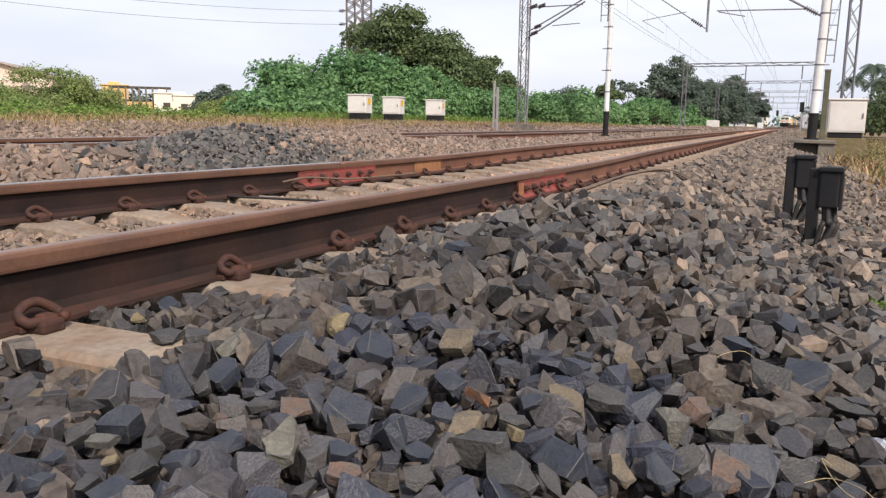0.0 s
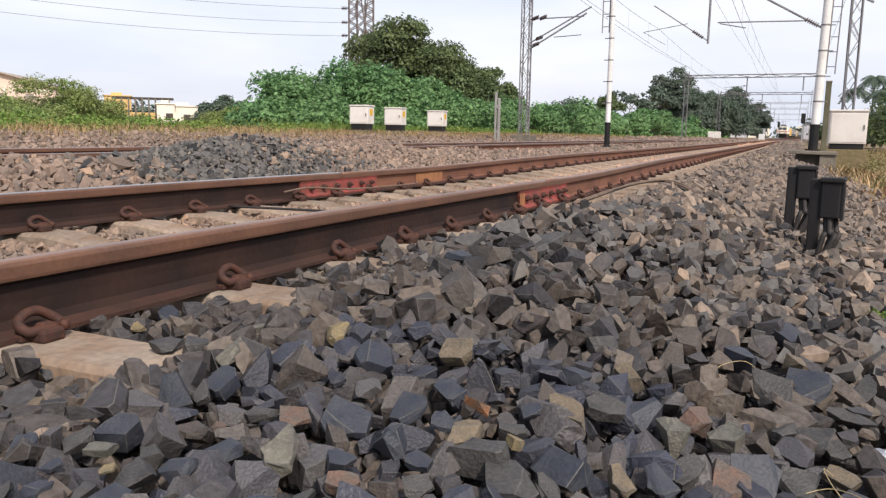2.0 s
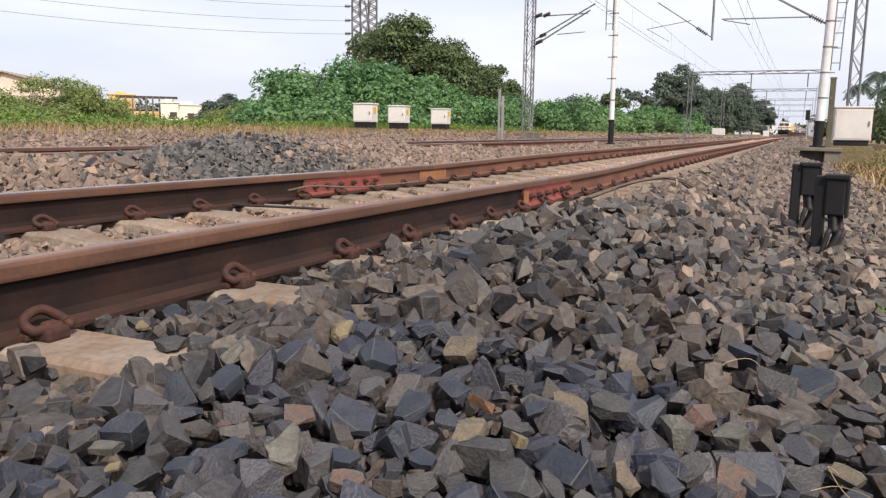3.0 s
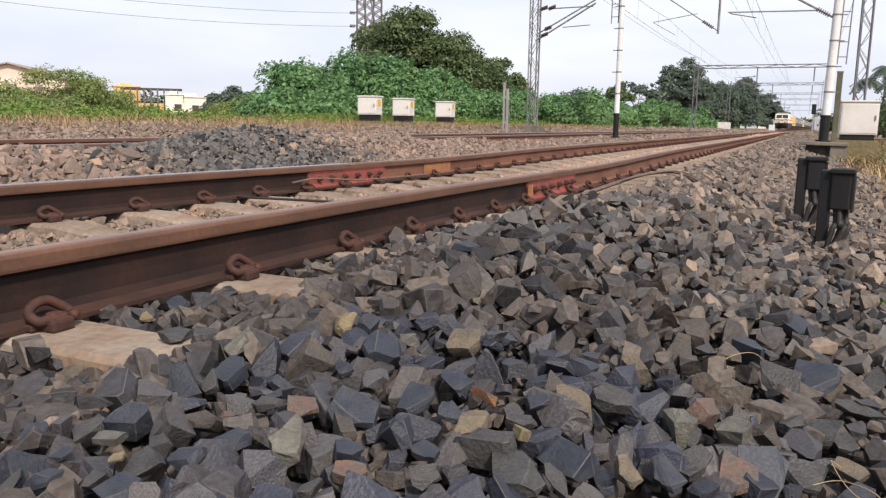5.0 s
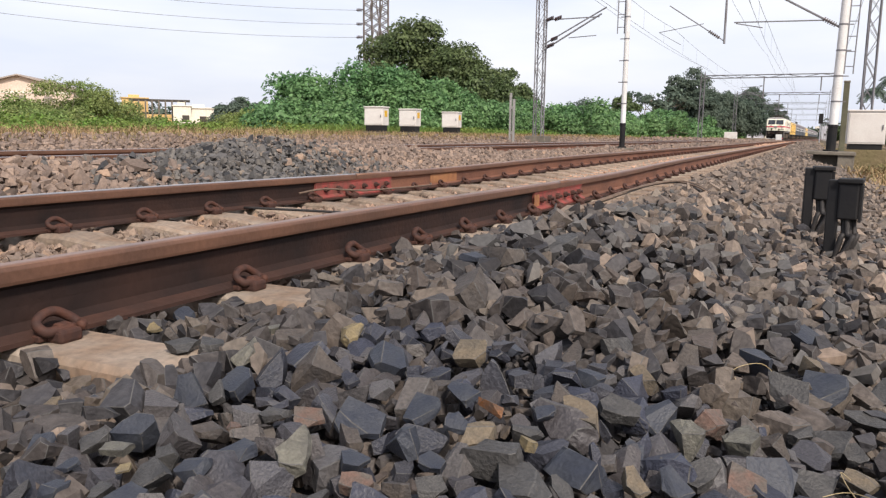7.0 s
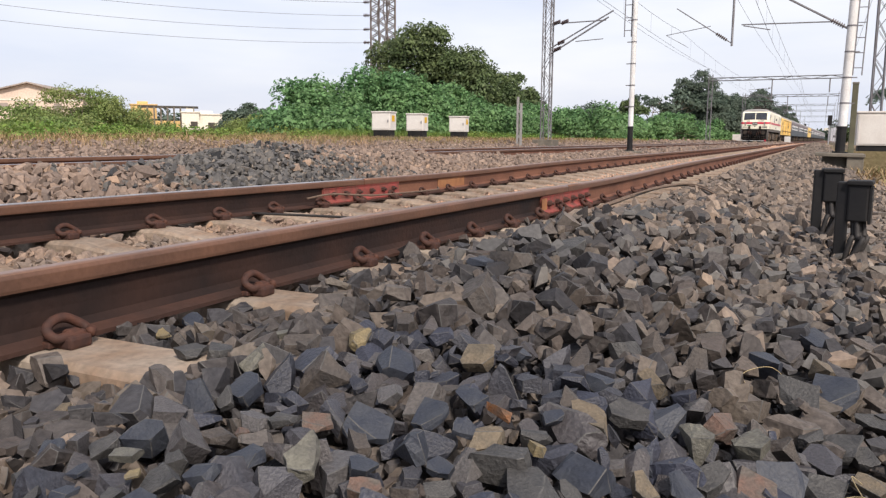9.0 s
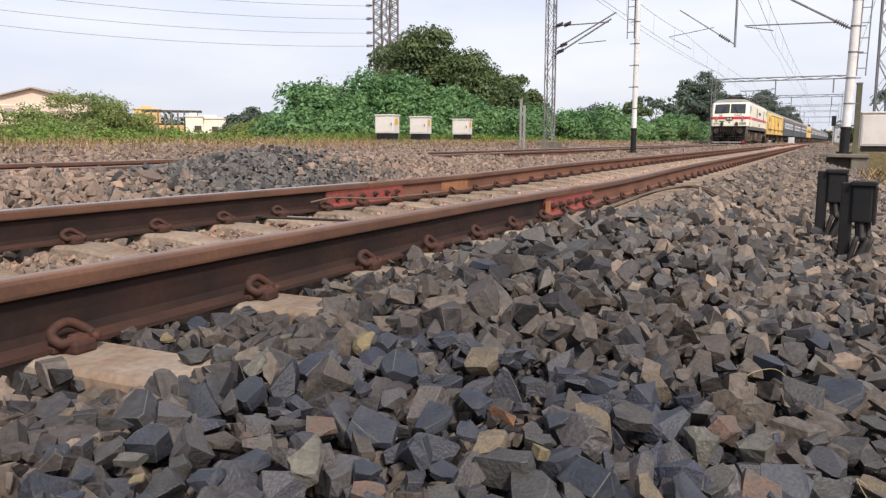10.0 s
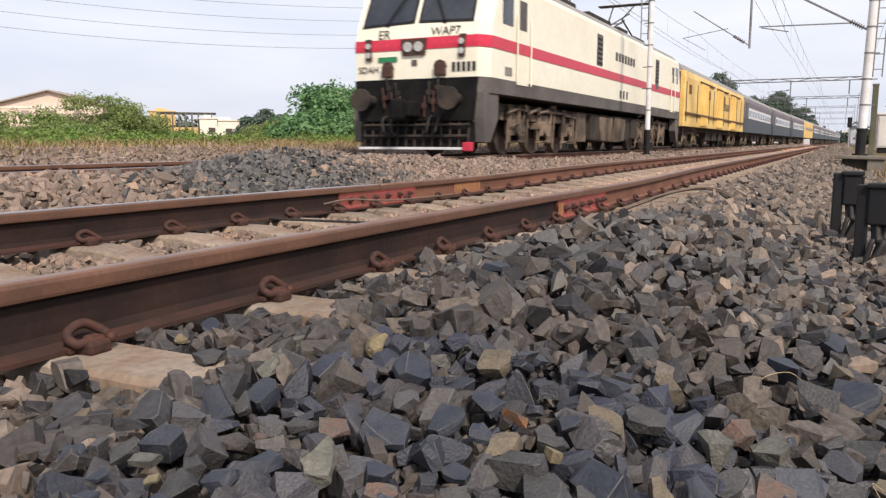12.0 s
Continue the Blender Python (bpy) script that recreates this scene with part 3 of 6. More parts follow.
def clip_mesh():
    """Spring rail clip: a bent bar arching from the cast shoulder over the rail foot."""
    bm = bmesh.new()
    ctrl = [(0.036, 0.03, 0.032), (0.036, -0.03, 0.032), (0.026, -0.056, 0.033), (0.0, -0.062, 0.052), (-0.01, -0.034, 0.07), (-0.01, 0.008, 0.074), (-0.002, 0.044, 0.056), (0.016, 0.064, 0.037), (0.038, 0.06, 0.034), (0.05, 0.04, 0.034)]
    pipe(bm, curve_points(ctrl, 4), 0.014, 8)
    bar = len(bm.faces)
    box(bm, -0.002, 0.066, -0.042, 0.036, -0.002, 0.036, bevel=0.01)
    box(bm, 0.012, 0.046, -0.026, 0.022, 0.03, 0.05, bevel=0.01)
    box(bm, -0.012, 0.016, -0.07, -0.04, 0.004, 0.022, bevel=0.004)
    bmesh.ops.scale(bm, vec=(0.92, 0.86, 0.92), verts=bm.verts)
    me = bpy.data.meshes.new("rail_clip")
    bm.to_mesh(me)
    bm.free()
    me.materials.append(M["clip"])
    for p in me.polygons:
        p.use_smooth = p.index < bar
    return me


# sleepers lie closer together towards the rail joint
SLEEPER_Y = np.concatenate([1.325 - 0.66 * np.arange(6, 0, -1), [1.3, 2.015, 2.69, 3.28, 3.84, 4.39, 4.95, 5.47], 6.03 + 0.6 * np.arange(190)])
JOIN1, JOIN2 = 5.74, 5.65   # rail joints of the near and the far rail
rails_near = tagged(empty("railway_track"), "rusty broad-gauge rails on rust-dusted concrete sleepers in ballast", "railway track", kind="structure")
for x, j in ((0.0, JOIN1), (-GAUGE, JOIN2)):
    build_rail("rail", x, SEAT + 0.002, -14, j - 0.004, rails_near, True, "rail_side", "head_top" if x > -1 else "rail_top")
    build_rail("rail", x, SEAT + 0.002, j + 0.004, 900, rails_near, True, "rail_rust")
rails_far = tagged(empty("railway_track"), "far railway track with rust-brown rails half hidden by ballast", "railway track", kind="structure")
for x in (C2 + GAUGE / 2, C2 - GAUGE / 2):
    build_rail("rail", x, Z2 - 0.014, -30, 900, rails_far, False, "rail_rust", "rail_top")

SLEEPER, CLIP = sleeper_mesh(), clip_mesh()
for i, y in enumerate(float(v) for v in SLEEPER_Y):
    shift = 0.012 * math.sin(i * 7.3)
    shared("sleeper", SLEEPER, rails_near, pose(C1 + bend(y), y + shift, SEAT + float(dip(y)), 0, 0, 0.5 * math.sin(i * 3.1)))
    if i < 32:
        for x, turn in ((0.078, 0), (-0.078, 180), (-GAUGE + 0.078, 0), (-GAUGE - 0.078, 180)):
            shared("rail_clip", CLIP, rails_near, pose(x, y + shift, SEAT + float(dip(y)), 0, 0, turn + 4 * math.sin(i * 5.7 + x)))
far_clips = bmesh.new()
for y in (float(v) for v in SLEEPER_Y[32:150]):
    for x in (0.09, -GAUGE + 0.09):
        box(far_clips, x + bend(y) - 0.04, x + bend(y) + 0.04, y - 0.06, y + 0.06, SEAT, 0.055)
tagged(part("rail_clips", far_clips, "clip", rails_near), kind="stuff")
for i in range(-6, 100):
    shared("sleeper", SLEEPER, rails_far, pose(C2, 1.325 + 0.634 * i, Z2 - 0.02))


def fish_plate(x, y, z, side):
    """Six-bolt joint bar against the web, with square nuts and bolt ends."""
    bar = bmesh.new()
    outline = [(0.012, 0.03), (0.066, 0.015), (0.068, 0.026), (0.034, 0.046), (0.031, 0.122), (0.037, 0.139), (0.012, 0.14)]
    a = [bar.verts.new((side * u, -0.6, w)) for u, w in outline]
    b = [bar.verts.new((side * u, 0.6, w)) for u, w in outline]
    for k in range(len(outline)):
        q = (k + 1) % len(outline)
        bar.faces.new((a[k], a[q], b[q], b[k]))
    bar.faces.new(a[::-1])
    bar.faces.new(b)
    bmesh.ops.recalc_face_normals(bar, faces=bar.faces)
    fp = part("fish_plate", bar, "fish", rails_near, "red oxide painted bolted joint bar")
    fp.matrix_basis = pose(x, y, z)
    for k in (-0.48, -0.3, -0.1, 0.1, 0.3, 0.48):
        bm = bmesh.new()
        tube(bm, (side * 0.02, k, 0.086), (side * 0.058, k, 0.086), 0.021, 6)
        tube(bm, (side * 0.05, k, 0.086), (side * 0.078, k, 0.086), 0.011, 8)
        part("bolt", bm, "bolt", fp)
    return fp


for x, y in ((0.0, JOIN1), (-GAUGE, JOIN2)):
    for side in (1, -1):
        fish_plate(x, y, SEAT + 0.002 + float(dip(y)), side)
# painted weld collars
bm = boxes((-GAUGE + 0.011, -GAUGE + 0.016, 7.1, 7.74, -0.015, 0.1))
part("weld_patch", bm, "orange", rails_near, "orange painted patch on the rail web")
bm = boxes((0.0335, 0.0375, JOIN1 - 0.62, JOIN1 - 0.52, -0.0, 0.09))
part("weld_patch", bm, "orange", rails_near, "orange painted patch on the rail web")


# ---- ballast ----
def stone_variants(count, chips, rng, thick=(0.34, 0.72), rough=False):
    """Angular crushed stones of unit length: plates and blocks with broken flanks and struck-off corners; each gives vertices, triangles and the faces' material."""
    out = []
    while len(out) < count:
        bm = bmesh.new()
        bmesh.ops.create_cube(bm, size=1.3)
        h, wide = rng.uniform(*thick), rng.uniform(0.62, 0.95)
        planes = []
        for up in (1, -1):
            planes.append((Vector((rng.normal(0, 0.22), rng.normal(0, 0.22), up)), h * rng.uniform(0.42, 0.58)))
        sides = int(rng.integers(5, 8))
        turn = rng.uniform(0, 6.28)
        for k in range(sides):
            a = turn + math.tau * (k + rng.uniform(-0.3, 0.3)) / sides
            planes.append((Vector((math.cos(a), math.sin(a), rng.normal(0, 0.24))), rng.uniform(0.36, 0.52)))
        for _ in range(chips):
            n = Vector(rng.normal(size=3))
            planes.append((Vector((n.x, n.y, n.z * 0.8)), rng.uniform(0.26, 0.42) * (0.6 + 0.6 * h)))
        for n, d in planes:
            n.normalize()
            r = bmesh.ops.bisect_plane(bm, geom=bm.verts[:] + bm.edges[:] + bm.faces[:], plane_co=n * d, plane_no=n, clear_outer=True)
            edges = [g for g in r["geom_cut"] if isinstance(g, bmesh.types.BMEdge)]
            if len(edges) > 2:
                bmesh.ops.edgeloop_fill(bm, edges=edges)
        bmesh.ops.remove_doubles(bm, verts=bm.verts, dist=0.025)
        if any(len(e.link_faces) != 2 for e in bm.edges):
            bm.free()
            continue
        for v in bm.verts:
            v.co = Vector((v.co.x * 1.06, v.co.y * wide, v.co.z))
        if rough:
            bmesh.ops.recalc_face_normals(bm, faces=bm.faces)
            worn = [e for e in bm.edges if rng.uniform() < 0.4]
            bmesh.ops.bevel(bm, geom=worn, offset=0.012, segments=1, affect="EDGES", clamp_overlap=True, material=1)
            bmesh.ops.triangulate(bm, faces=bm.faces)
            bmesh.ops.subdivide_edges(bm, edges=[e for e in bm.edges if e.calc_length() > 0.17], cuts=1, use_grid_fill=True)
            o = Vector(rng.uniform(0, 50, 3))
            for v in bm.verts:
                v.co += v.co.normalized() * (0.05 * noise.noise(v.co * 3.2 + o) + 0.03 * noise.noise(v.co * 8 + o))
        bmesh.ops.triangulate(bm, faces=bm.faces)
        bmesh.ops.recalc_face_normals(bm, faces=bm.faces)
        bm.verts.index_update()
        out.append((np.array([v.co[:] for v in bm.verts]), np.array([[v.index for v in f.verts] for f in bm.faces]), np.array([f.material_index for f in bm.faces])))
        bm.free()
    return out


def scatter(x0, x1, y0, y1, step, rng, jitter=0.45):
    gx, gy = np.meshgrid(np.arange(x0, x1, step), np.arange(y0, y1, step))
    p = np.stack([gx.ravel(), gy.ravel()], 1)
    return p + rng.uniform(-jitter, jitter, p.shape) * step


def stone_pile(name, xy, z, size, variants, rng, material, parent, flatten=0.55):
    """All the stones at xy as one mesh."""
    V, F, K, base = [], [], [], 0
    n = len(xy)
    R = rotations(n, rng)
    lie = rng.uniform(size=n) < flatten
    a, tx, ty = rng.uniform(0, math.tau, n), rng.normal(0, 0.35, n), rng.normal(0, 0.35, n)
    ca, sa = np.cos(a), np.sin(a)
    flat = np.stack([ca, -sa, tx, sa, ca, ty, -tx * ca - ty * sa, tx * sa - ty * ca, np.ones(n)], 1).reshape(n, 3, 3)
    R[lie] = flat[lie]
    which = rng.integers(0, len(variants), n)
    for k, (v, f, slots) in enumerate(variants):
        sel = np.where(which == k)[0]
        if not len(sel):
            continue
        pts = np.einsum("nij,vj->nvi", R[sel], v) * size[sel][:, None, None]
        pts += np.stack([xy[sel, 0], xy[sel, 1], z[sel]], 1)[:, None, :]
        V.append(pts.reshape(-1, 3))
        F.append((f[None] + (np.arange(len(sel)) * len(v))[:, None, None]).reshape(-1, 3) + base)
        K.append(np.tile(slots, len(sel)))
        base += len(sel) * len(v)
    ob = mesh_from_arrays(name, np.concatenate(V), np.concatenate(F), material, parent)
    ob.data.materials.append(M["stone_edge"])
    ob.data.polygons.foreach_set("material_index", np.concatenate(K).astype(np.int32))
    return tagged(ob, kind="stuff")


rng = np.random.default_rng(7)
FINE, MID, COARSE = stone_variants(30, 4, rng), stone_variants(14, 2, rng), stone_variants(10, 1, rng)
ROUGH = stone_variants(34, 3, rng, (0.24, 0.52), rough=True)
ballast = tagged(empty("ballast_bed"), "loose angular crushed slate-grey and tan stone ballast", "ballast", kind="structure")


def sizes(n, lo=0.03, hi=0.115):
    return np.clip(np.exp(rng.normal(math.log(0.058), 0.33, n)), lo, hi)


def fill(name, area, step, variants, material, lift, scale=1.0, keep=None, layers=2):
    for k in range(layers):
        xy = scatter(*area, step, rng)
        if keep is not None:
            xy = xy[keep(xy[:, 0], xy[:, 1])]
        s = sizes(len(xy)) * scale
        z = ground_z(xy[:, 0], xy[:, 1]) + lift - 0.032 * scale * (layers - 1 - k) + rng.normal(0, 0.019 * scale, len(xy))
        stone_pile(name, xy, z, s, variants, rng, material, ballast)


def near_zone(x, y):
    return (x > 0.8) & (x < 1.9) & (y > 0.66) & (y < 1.62)


def on_sleeper(x, y):
    k = np.clip(np.searchsorted(SLEEPER_Y, y), 1, len(SLEEPER_Y) - 1)
    return np.minimum(np.abs(y - SLEEPER_Y[k - 1]), np.abs(y - SLEEPER_Y[k])) < 0.135


def share(x, y, a, b):
    """Picks stones at random, none before y = a and all past y = b."""
    pick = np.abs(np.sin(x * 127.1 + y * 311.7) * 43758.5) % 1.0
    return pick < np.clip((y - a) / (b - a), 0, 1)


def mottle(x, y):
    return np.abs(np.sin(x * 91.7 + y * 173.3) * 9631.7) % 1.0


# the shoulder beside the near track: lower layer, then the loose top stones, fresh near by and dusty farther on
fill("ballast_stones", (0.3, 2.45, 0.25, 7.0), 0.056, FINE, "stones", -0.07, layers=1)
fill("ballast_stones", (0.53, 2.4, 0.25, 2.7), 0.054, ROUGH, "stones", 0.0, keep=lambda x, y: ~near_zone(x, y) & ~share(x, y, 3.3 - 0.7 * x, 7.0), layers=1)
fill("ballast_stones", (0.53, 2.4, 2.7, 8.0), 0.05, FINE, "stones", 0.0, 0.92, keep=lambda x, y: ~share(x, y, 3.3 - 0.7 * x, 7.0) & (mottle(x, y) > 0.4), layers=1)
fill("ballast_stones", (0.53, 2.4, 2.2, 8.0), 0.05, FINE, "grey", 0.0, 0.92, keep=lambda x, y: ~share(x, y, 3.3 - 0.7 * x, 7.0) & (mottle(x, y) < 0.4), layers=1)
fill("ballast_stones", (0.53, 2.5, 0.6, 11.0), 0.055, FINE, "dusty", 0.0, keep=lambda x, y: share(x, y, 3.3 - 0.7 * x, 7.0) & ~near_zone(x, y), layers=1)
fill("ballast_stones", (0.53, 2.5, 7.0, 11.0), 0.06, MID, "dusty", -0.035, layers=1)
fill("ballast_stones", (0.5, 2.5, 11.0, 50.0), 0.07, COARSE, "dusty", 0.0, 1.1, layers=1)
# ballast over the sleeper ends and between the near rails
fill("ballast_stones", (0.11, 0.6, 0.3, 5.2), 0.05, ROUGH, "stones", 0.0, 0.85, keep=lambda x, y: ~on_sleeper(x, y) | (x > 0.5 - 0.3 * np.clip(y - 1.5, 0, 1)), layers=2)
fill("ballast_stones", (0.02, 0.75, 0.35, 1.13), 0.044, ROUGH, "dusty", -0.012, 0.68)
fill("ballast_stones", (0.38, 0.6, 1.08, 1.17), 0.05, ROUGH, "stones", 0.01, 0.75, layers=1)
fill("ballast_stones", (0.11, 0.6, 5.2, 9.0), 0.055, MID, "crib", -0.025, 0.75, keep=lambda x, y: ~on_sleeper(x, y) | (x > 0.5), layers=1)
fill("ballast_stones", (-1.66, -0.1, 0.9, 9.0), 0.042, MID, "crib", -0.018, 0.58, keep=lambda x, y: ~on_sleeper(x, y) & ~share(x, y, 4, 9), layers=2)
fill("ballast_stones", (-1.66, -0.1, 4.0, 14.0), 0.036, MID, "sand", -0.03, 0.42, keep=lambda x, y: ~on_sleeper(x, y) & share(x, y, 4, 9), layers=2)
fill("ballast_stones", (-2.4, -1.84, 0.9, 12.0), 0.055, MID, "crib", -0.012, 0.9, keep=lambda x, y: ~on_sleeper(x, y), layers=1)
fill("ballast_stones", (-1.66, 0.5, 14.0, 50.0), 0.075, COARSE, "sand", -0.035, 0.75, keep=lambda x, y: ~on_sleeper(x, y) & (np.abs(x) > 0.09), layers=1)
# the heap and the strip between the tracks
fill("ballast_stones", (-5.0, -2.3, 3.6, 8.8), 0.045, MID, "grey", 0.0, 0.85, keep=lambda x, y: share(x, y, 4.0, 5.4) & ~share(x, y, 6.3, 8.6))
fill("ballast_stones", (-5.0, -2.3, 2.0, 5.6), 0.055, MID, "tan", 0.0, 1.0, keep=lambda x, y: ~share(x, y, 4.0, 5.4))
fill("ballast_stones", (-5.0, -2.3, 6.3, 24.0), 0.055, COARSE, "tan", 0.0, 0.85, keep=lambda x, y: share(x, y, 6.3, 8.6))
fill("ballast_stones", (-5.0, -2.3, 24.0, 70.0), 0.11, COARSE, "tan", 0.0, 1.4, layers=1)
# the far track's bed
fill("ballast_stones", (-10.6, -5.0, 3.0, 24.0), 0.075, COARSE, "tan", -0.01, 1.05, keep=lambda x, y: (np.abs(x - C2 - 0.874) > 0.13) & (np.abs(x - C2 + 0.874) > 0.13), layers=1)
fill("ballast_stones", (-10.4, -5.0, 24.0, 60.0), 0.12, COARSE, "tan", -0.01, 1.4, keep=lambda x, y: (np.abs(x - C2 - 0.874) > 0.18) & (np.abs(x - C2 + 0.874) > 0.18), layers=1)

# the line's far reach, and the ground behind the camera
fill("ballast_stones", (0.5, 2.5, 50.0, 130.0), 0.2, COARSE, "dusty", 0.0, 2.4, layers=1)
fill("ballast_stones", (-1.66, 0.5, 50.0, 130.0), 0.24, COARSE, "sand", -0.03, 2.0, keep=lambda x, y: np.abs(x) > 0.15, layers=1)
fill("ballast_stones", (-10.0, -2.3, 60.0, 130.0), 0.3, COARSE, "tan", 0.0, 3.0, keep=lambda x, y: (np.abs(x - C2 - 0.874) > 0.25) & (np.abs(x - C2 + 0.874) > 0.25), layers=1)
fill("ballast_stones", (0.11, 2.5, -8.0, 0.3), 0.075, COARSE, "stones", 0.0, 1.15, keep=lambda x, y: ~on_sleeper(x, y) | (x > 0.5), layers=1)
fill("ballast_stones", (-1.66, -0.1, -8.0, 0.9), 0.075, COARSE, "crib", -0.02, 1.0, keep=lambda x, y: ~on_sleeper(x, y), layers=1)
fill("ballast_stones", (-10.4, -1.84, -8.0, 3.0), 0.1, COARSE, "tan", 0.0, 1.5, keep=lambda x, y: (np.abs(x - C2 - 0.874) > 0.15) & (np.abs(x - C2 + 0.874) > 0.15) & ((x < -2.3) | ~on_sleeper(x, y)) & ((y < 2.0) | (x < -5.0)), layers=1)
# stones strewn past the toe of the slope
fill("ballast_stones", (2.4, 3.0, -6.0, 30.0), 0.09, COARSE, "dusty", 0.03, 0.9, keep=lambda x, y: ~share(y, x, 2.35, 3.0), layers=1)

# single stones nearest the eye
STONES = []
for v, f, slots in ROUGH:
    me = bpy.data.meshes.new("stone")
    me.from_pydata(v.tolist(), [], f.tolist())
    me.materials.append(M["stone"])
    me.materials.append(M["stone_edge"])
    me.polygons.foreach_set("material_index", slots.astype(np.int32))
    STONES.append(me)


def stone_turn():
    return Euler((rng.normal(0.12, 0.33), rng.normal(0, 0.33), rng.uniform(0, 6.28))) if rng.uniform() < 0.8 else Euler(rng.uniform(0, 6.28, 3))


laid = []


def lay_stones(kind, places):
    """Larger and oddly coloured stones on top of the ballast: x, y and length of each."""
    looks = []
    for me in STONES[::2]:
        me = me.copy()
        me.materials[0] = M["stone_" + kind]
        looks.append(me)
    for x, y, size in places:
        q = Euler((rng.normal(0.32, 0.2), rng.normal(0, 0.2), 0)).to_quaternion() @ Euler((0, 0, rng.uniform(0, 6.28))).to_quaternion()
        size *= 0.86
        z = float(ground_z(x, y)) + (0.022 if kind in ("rust", "yellow", "pale", "tan") else 0.012) + 0.1 * min(size, 0.1)
        if x < 0.52 and on_sleeper(x, y):
            z = max(z, SEAT + 0.22 * size)
        shared("stone", looks[int(rng.integers(0, len(looks)))], ballast, Matrix.LocRotScale((x, y, z), q, (size, size, size)))
        laid.append((x, y, size))


lay_stones("slate", [(0.568, 0.960, 0.093), (0.772, 0.721, 0.053), (0.859, 0.695, 0.044), (0.851, 0.822, 0.085), (0.797, 0.986, 0.077), (0.839, 1.085, 0.092), (1.116, 1.040, 0.096), (1.013, 1.318, 0.112), (1.185, 1.117, 0.077), (1.217, 1.006, 0.077), (0.997, 0.662, 0.063), (1.011, 0.775, 0.053), (1.037, 0.843, 0.049), (0.900, 0.642, 0.044), (0.188, 1.630, 0.117), (1.186, 0.901, 0.049), (1.286, 0.952, 0.047), (1.191, 1.534, 0.066), (1.219, 1.227, 0.076), (1.264, 1.095, 0.069), (1.354, 1.247, 0.054), (1.455, 1.105, 0.117), (1.374, 1.498, 0.074), (1.515, 1.434, 0.083), (1.519, 1.259, 0.064), (1.586, 1.188, 0.066), (1.727, 1.352, 0.104), (1.800, 1.975, 0.140), (1.656, 2.060, 0.093), (1.773, 2.434, 0.124), (1.176, 2.664, 0.107), (0.784, 2.291, 0.115)])
lay_stones("grey", [(0.954, 0.776, 0.058), (0.828, 0.760, 0.062), (0.984, 0.725, 0.071), (0.954, 0.670, 0.047), (0.875, 0.609, 0.046), (0.806, 0.652, 0.036), (0.982, 0.981, 0.060), (0.493, 1.380, 0.077), (0.431, 1.353, 0.087), (1.310, 0.895, 0.050), (1.204, 0.784, 0.047), (1.456, 1.389, 0.090), (1.347, 1.028, 0.099), (1.401, 0.983, 0.109), (1.367, 1.749, 0.085), (1.555, 1.239, 0.043), (1.618, 1.271, 0.079), (1.788, 1.416, 0.084), (1.741, 1.842, 0.095), (1.903, 1.894, 0.105), (1.819, 1.655, 0.096), (1.767, 1.649, 0.073), (1.858, 1.634, 0.071), (0.949, 2.643, 0.179), (1.461, 1.026, 0.061), (1.361, 1.153, 0.056), (0.834, 1.022, 0.062), (1.945, 2.177, 0.104)])
lay_stones("brown", [(0.946, 0.876, 0.077), (0.369, 0.999, 0.130), (0.921, 1.197, 0.107), (0.775, 1.327, 0.095), (0.437, 1.570, 0.096), (1.143, 0.963, 0.063), (1.277, 0.863, 0.049), (1.159, 1.252, 0.049), (1.313, 1.573, 0.083), (1.355, 1.347, 0.079), (1.414, 1.843, 0.088), (1.515, 1.802, 0.098), (1.512, 1.648, 0.078), (1.705, 2.194, 0.082), (1.519, 2.049, 0.095), (1.719, 1.526, 0.069), (0.860, 2.372, 0.179), (1.071, 3.242, 0.119), (0.936, 1.857, 0.158), (0.492, 1.106, 0.075), (0.881, 1.583, 0.098), (1.139, 2.167, 0.103), (0.26, 1.49, 0.075)])
lay_stones("tan", [(0.460, 0.979, 0.048), (1.155, 1.417, 0.097), (1.418, 1.291, 0.099), (1.465, 1.581, 0.076), (1.537, 1.124, 0.055), (1.861, 1.489, 0.075), (1.315, 1.061, 0.069), (1.788, 2.158, 0.070)])
lay_stones("pale", [(1.115, 0.864, 0.096), (0.761, 1.187, 0.076), (0.890, 0.750, 0.054), (0.552, 1.539, 0.062), (1.580, 1.376, 0.086), (1.664, 1.459, 0.080)])
lay_stones("brick", [(1.033, 1.009, 0.062), (0.961, 0.915, 0.035), (1.227, 0.842, 0.054), (1.609, 1.506, 0.104), (1.678, 1.292, 0.089)])
lay_stones("rust", [(1.288, 1.179, 0.056)])
lay_stones("yellow", [(0.855, 1.425, 0.065), (1.375, 1.115, 0.041), (1.129, 1.182, 0.042), (0.941, 0.713, 0.029), (0.2, 1.5, 0.06)])
laid = np.array(laid)
# the stones between them
xy = scatter(0.8, 1.9, 0.66, 1.62, 0.05, rng)
s = sizes(len(xy))
for (x, y), size in zip(xy, s):
    gap = np.hypot(laid[:, 0] - x, laid[:, 1] - y) - 0.3 * laid[:, 2]
    if gap.min() < 0.012:
        continue
    m = Matrix.LocRotScale((x, y, float(ground_z(x, y)) + rng.normal(-0.004, 0.012)), stone_turn(), (size, size, size))
    shared("stone", STONES[int(rng.integers(0, len(STONES)))], ballast, m)
# chips and splinters that fill the gaps
xy = scatter(0.75, 1.95, 0.62, 2.2, 0.034, rng)
stone_pile("ballast_chips", xy, ground_z(xy[:, 0], xy[:, 1]) - 0.034 + rng.normal(0, 0.008, len(xy)), rng.uniform(0.016, 0.036, len(xy)), FINE, rng, "stones", ballast)


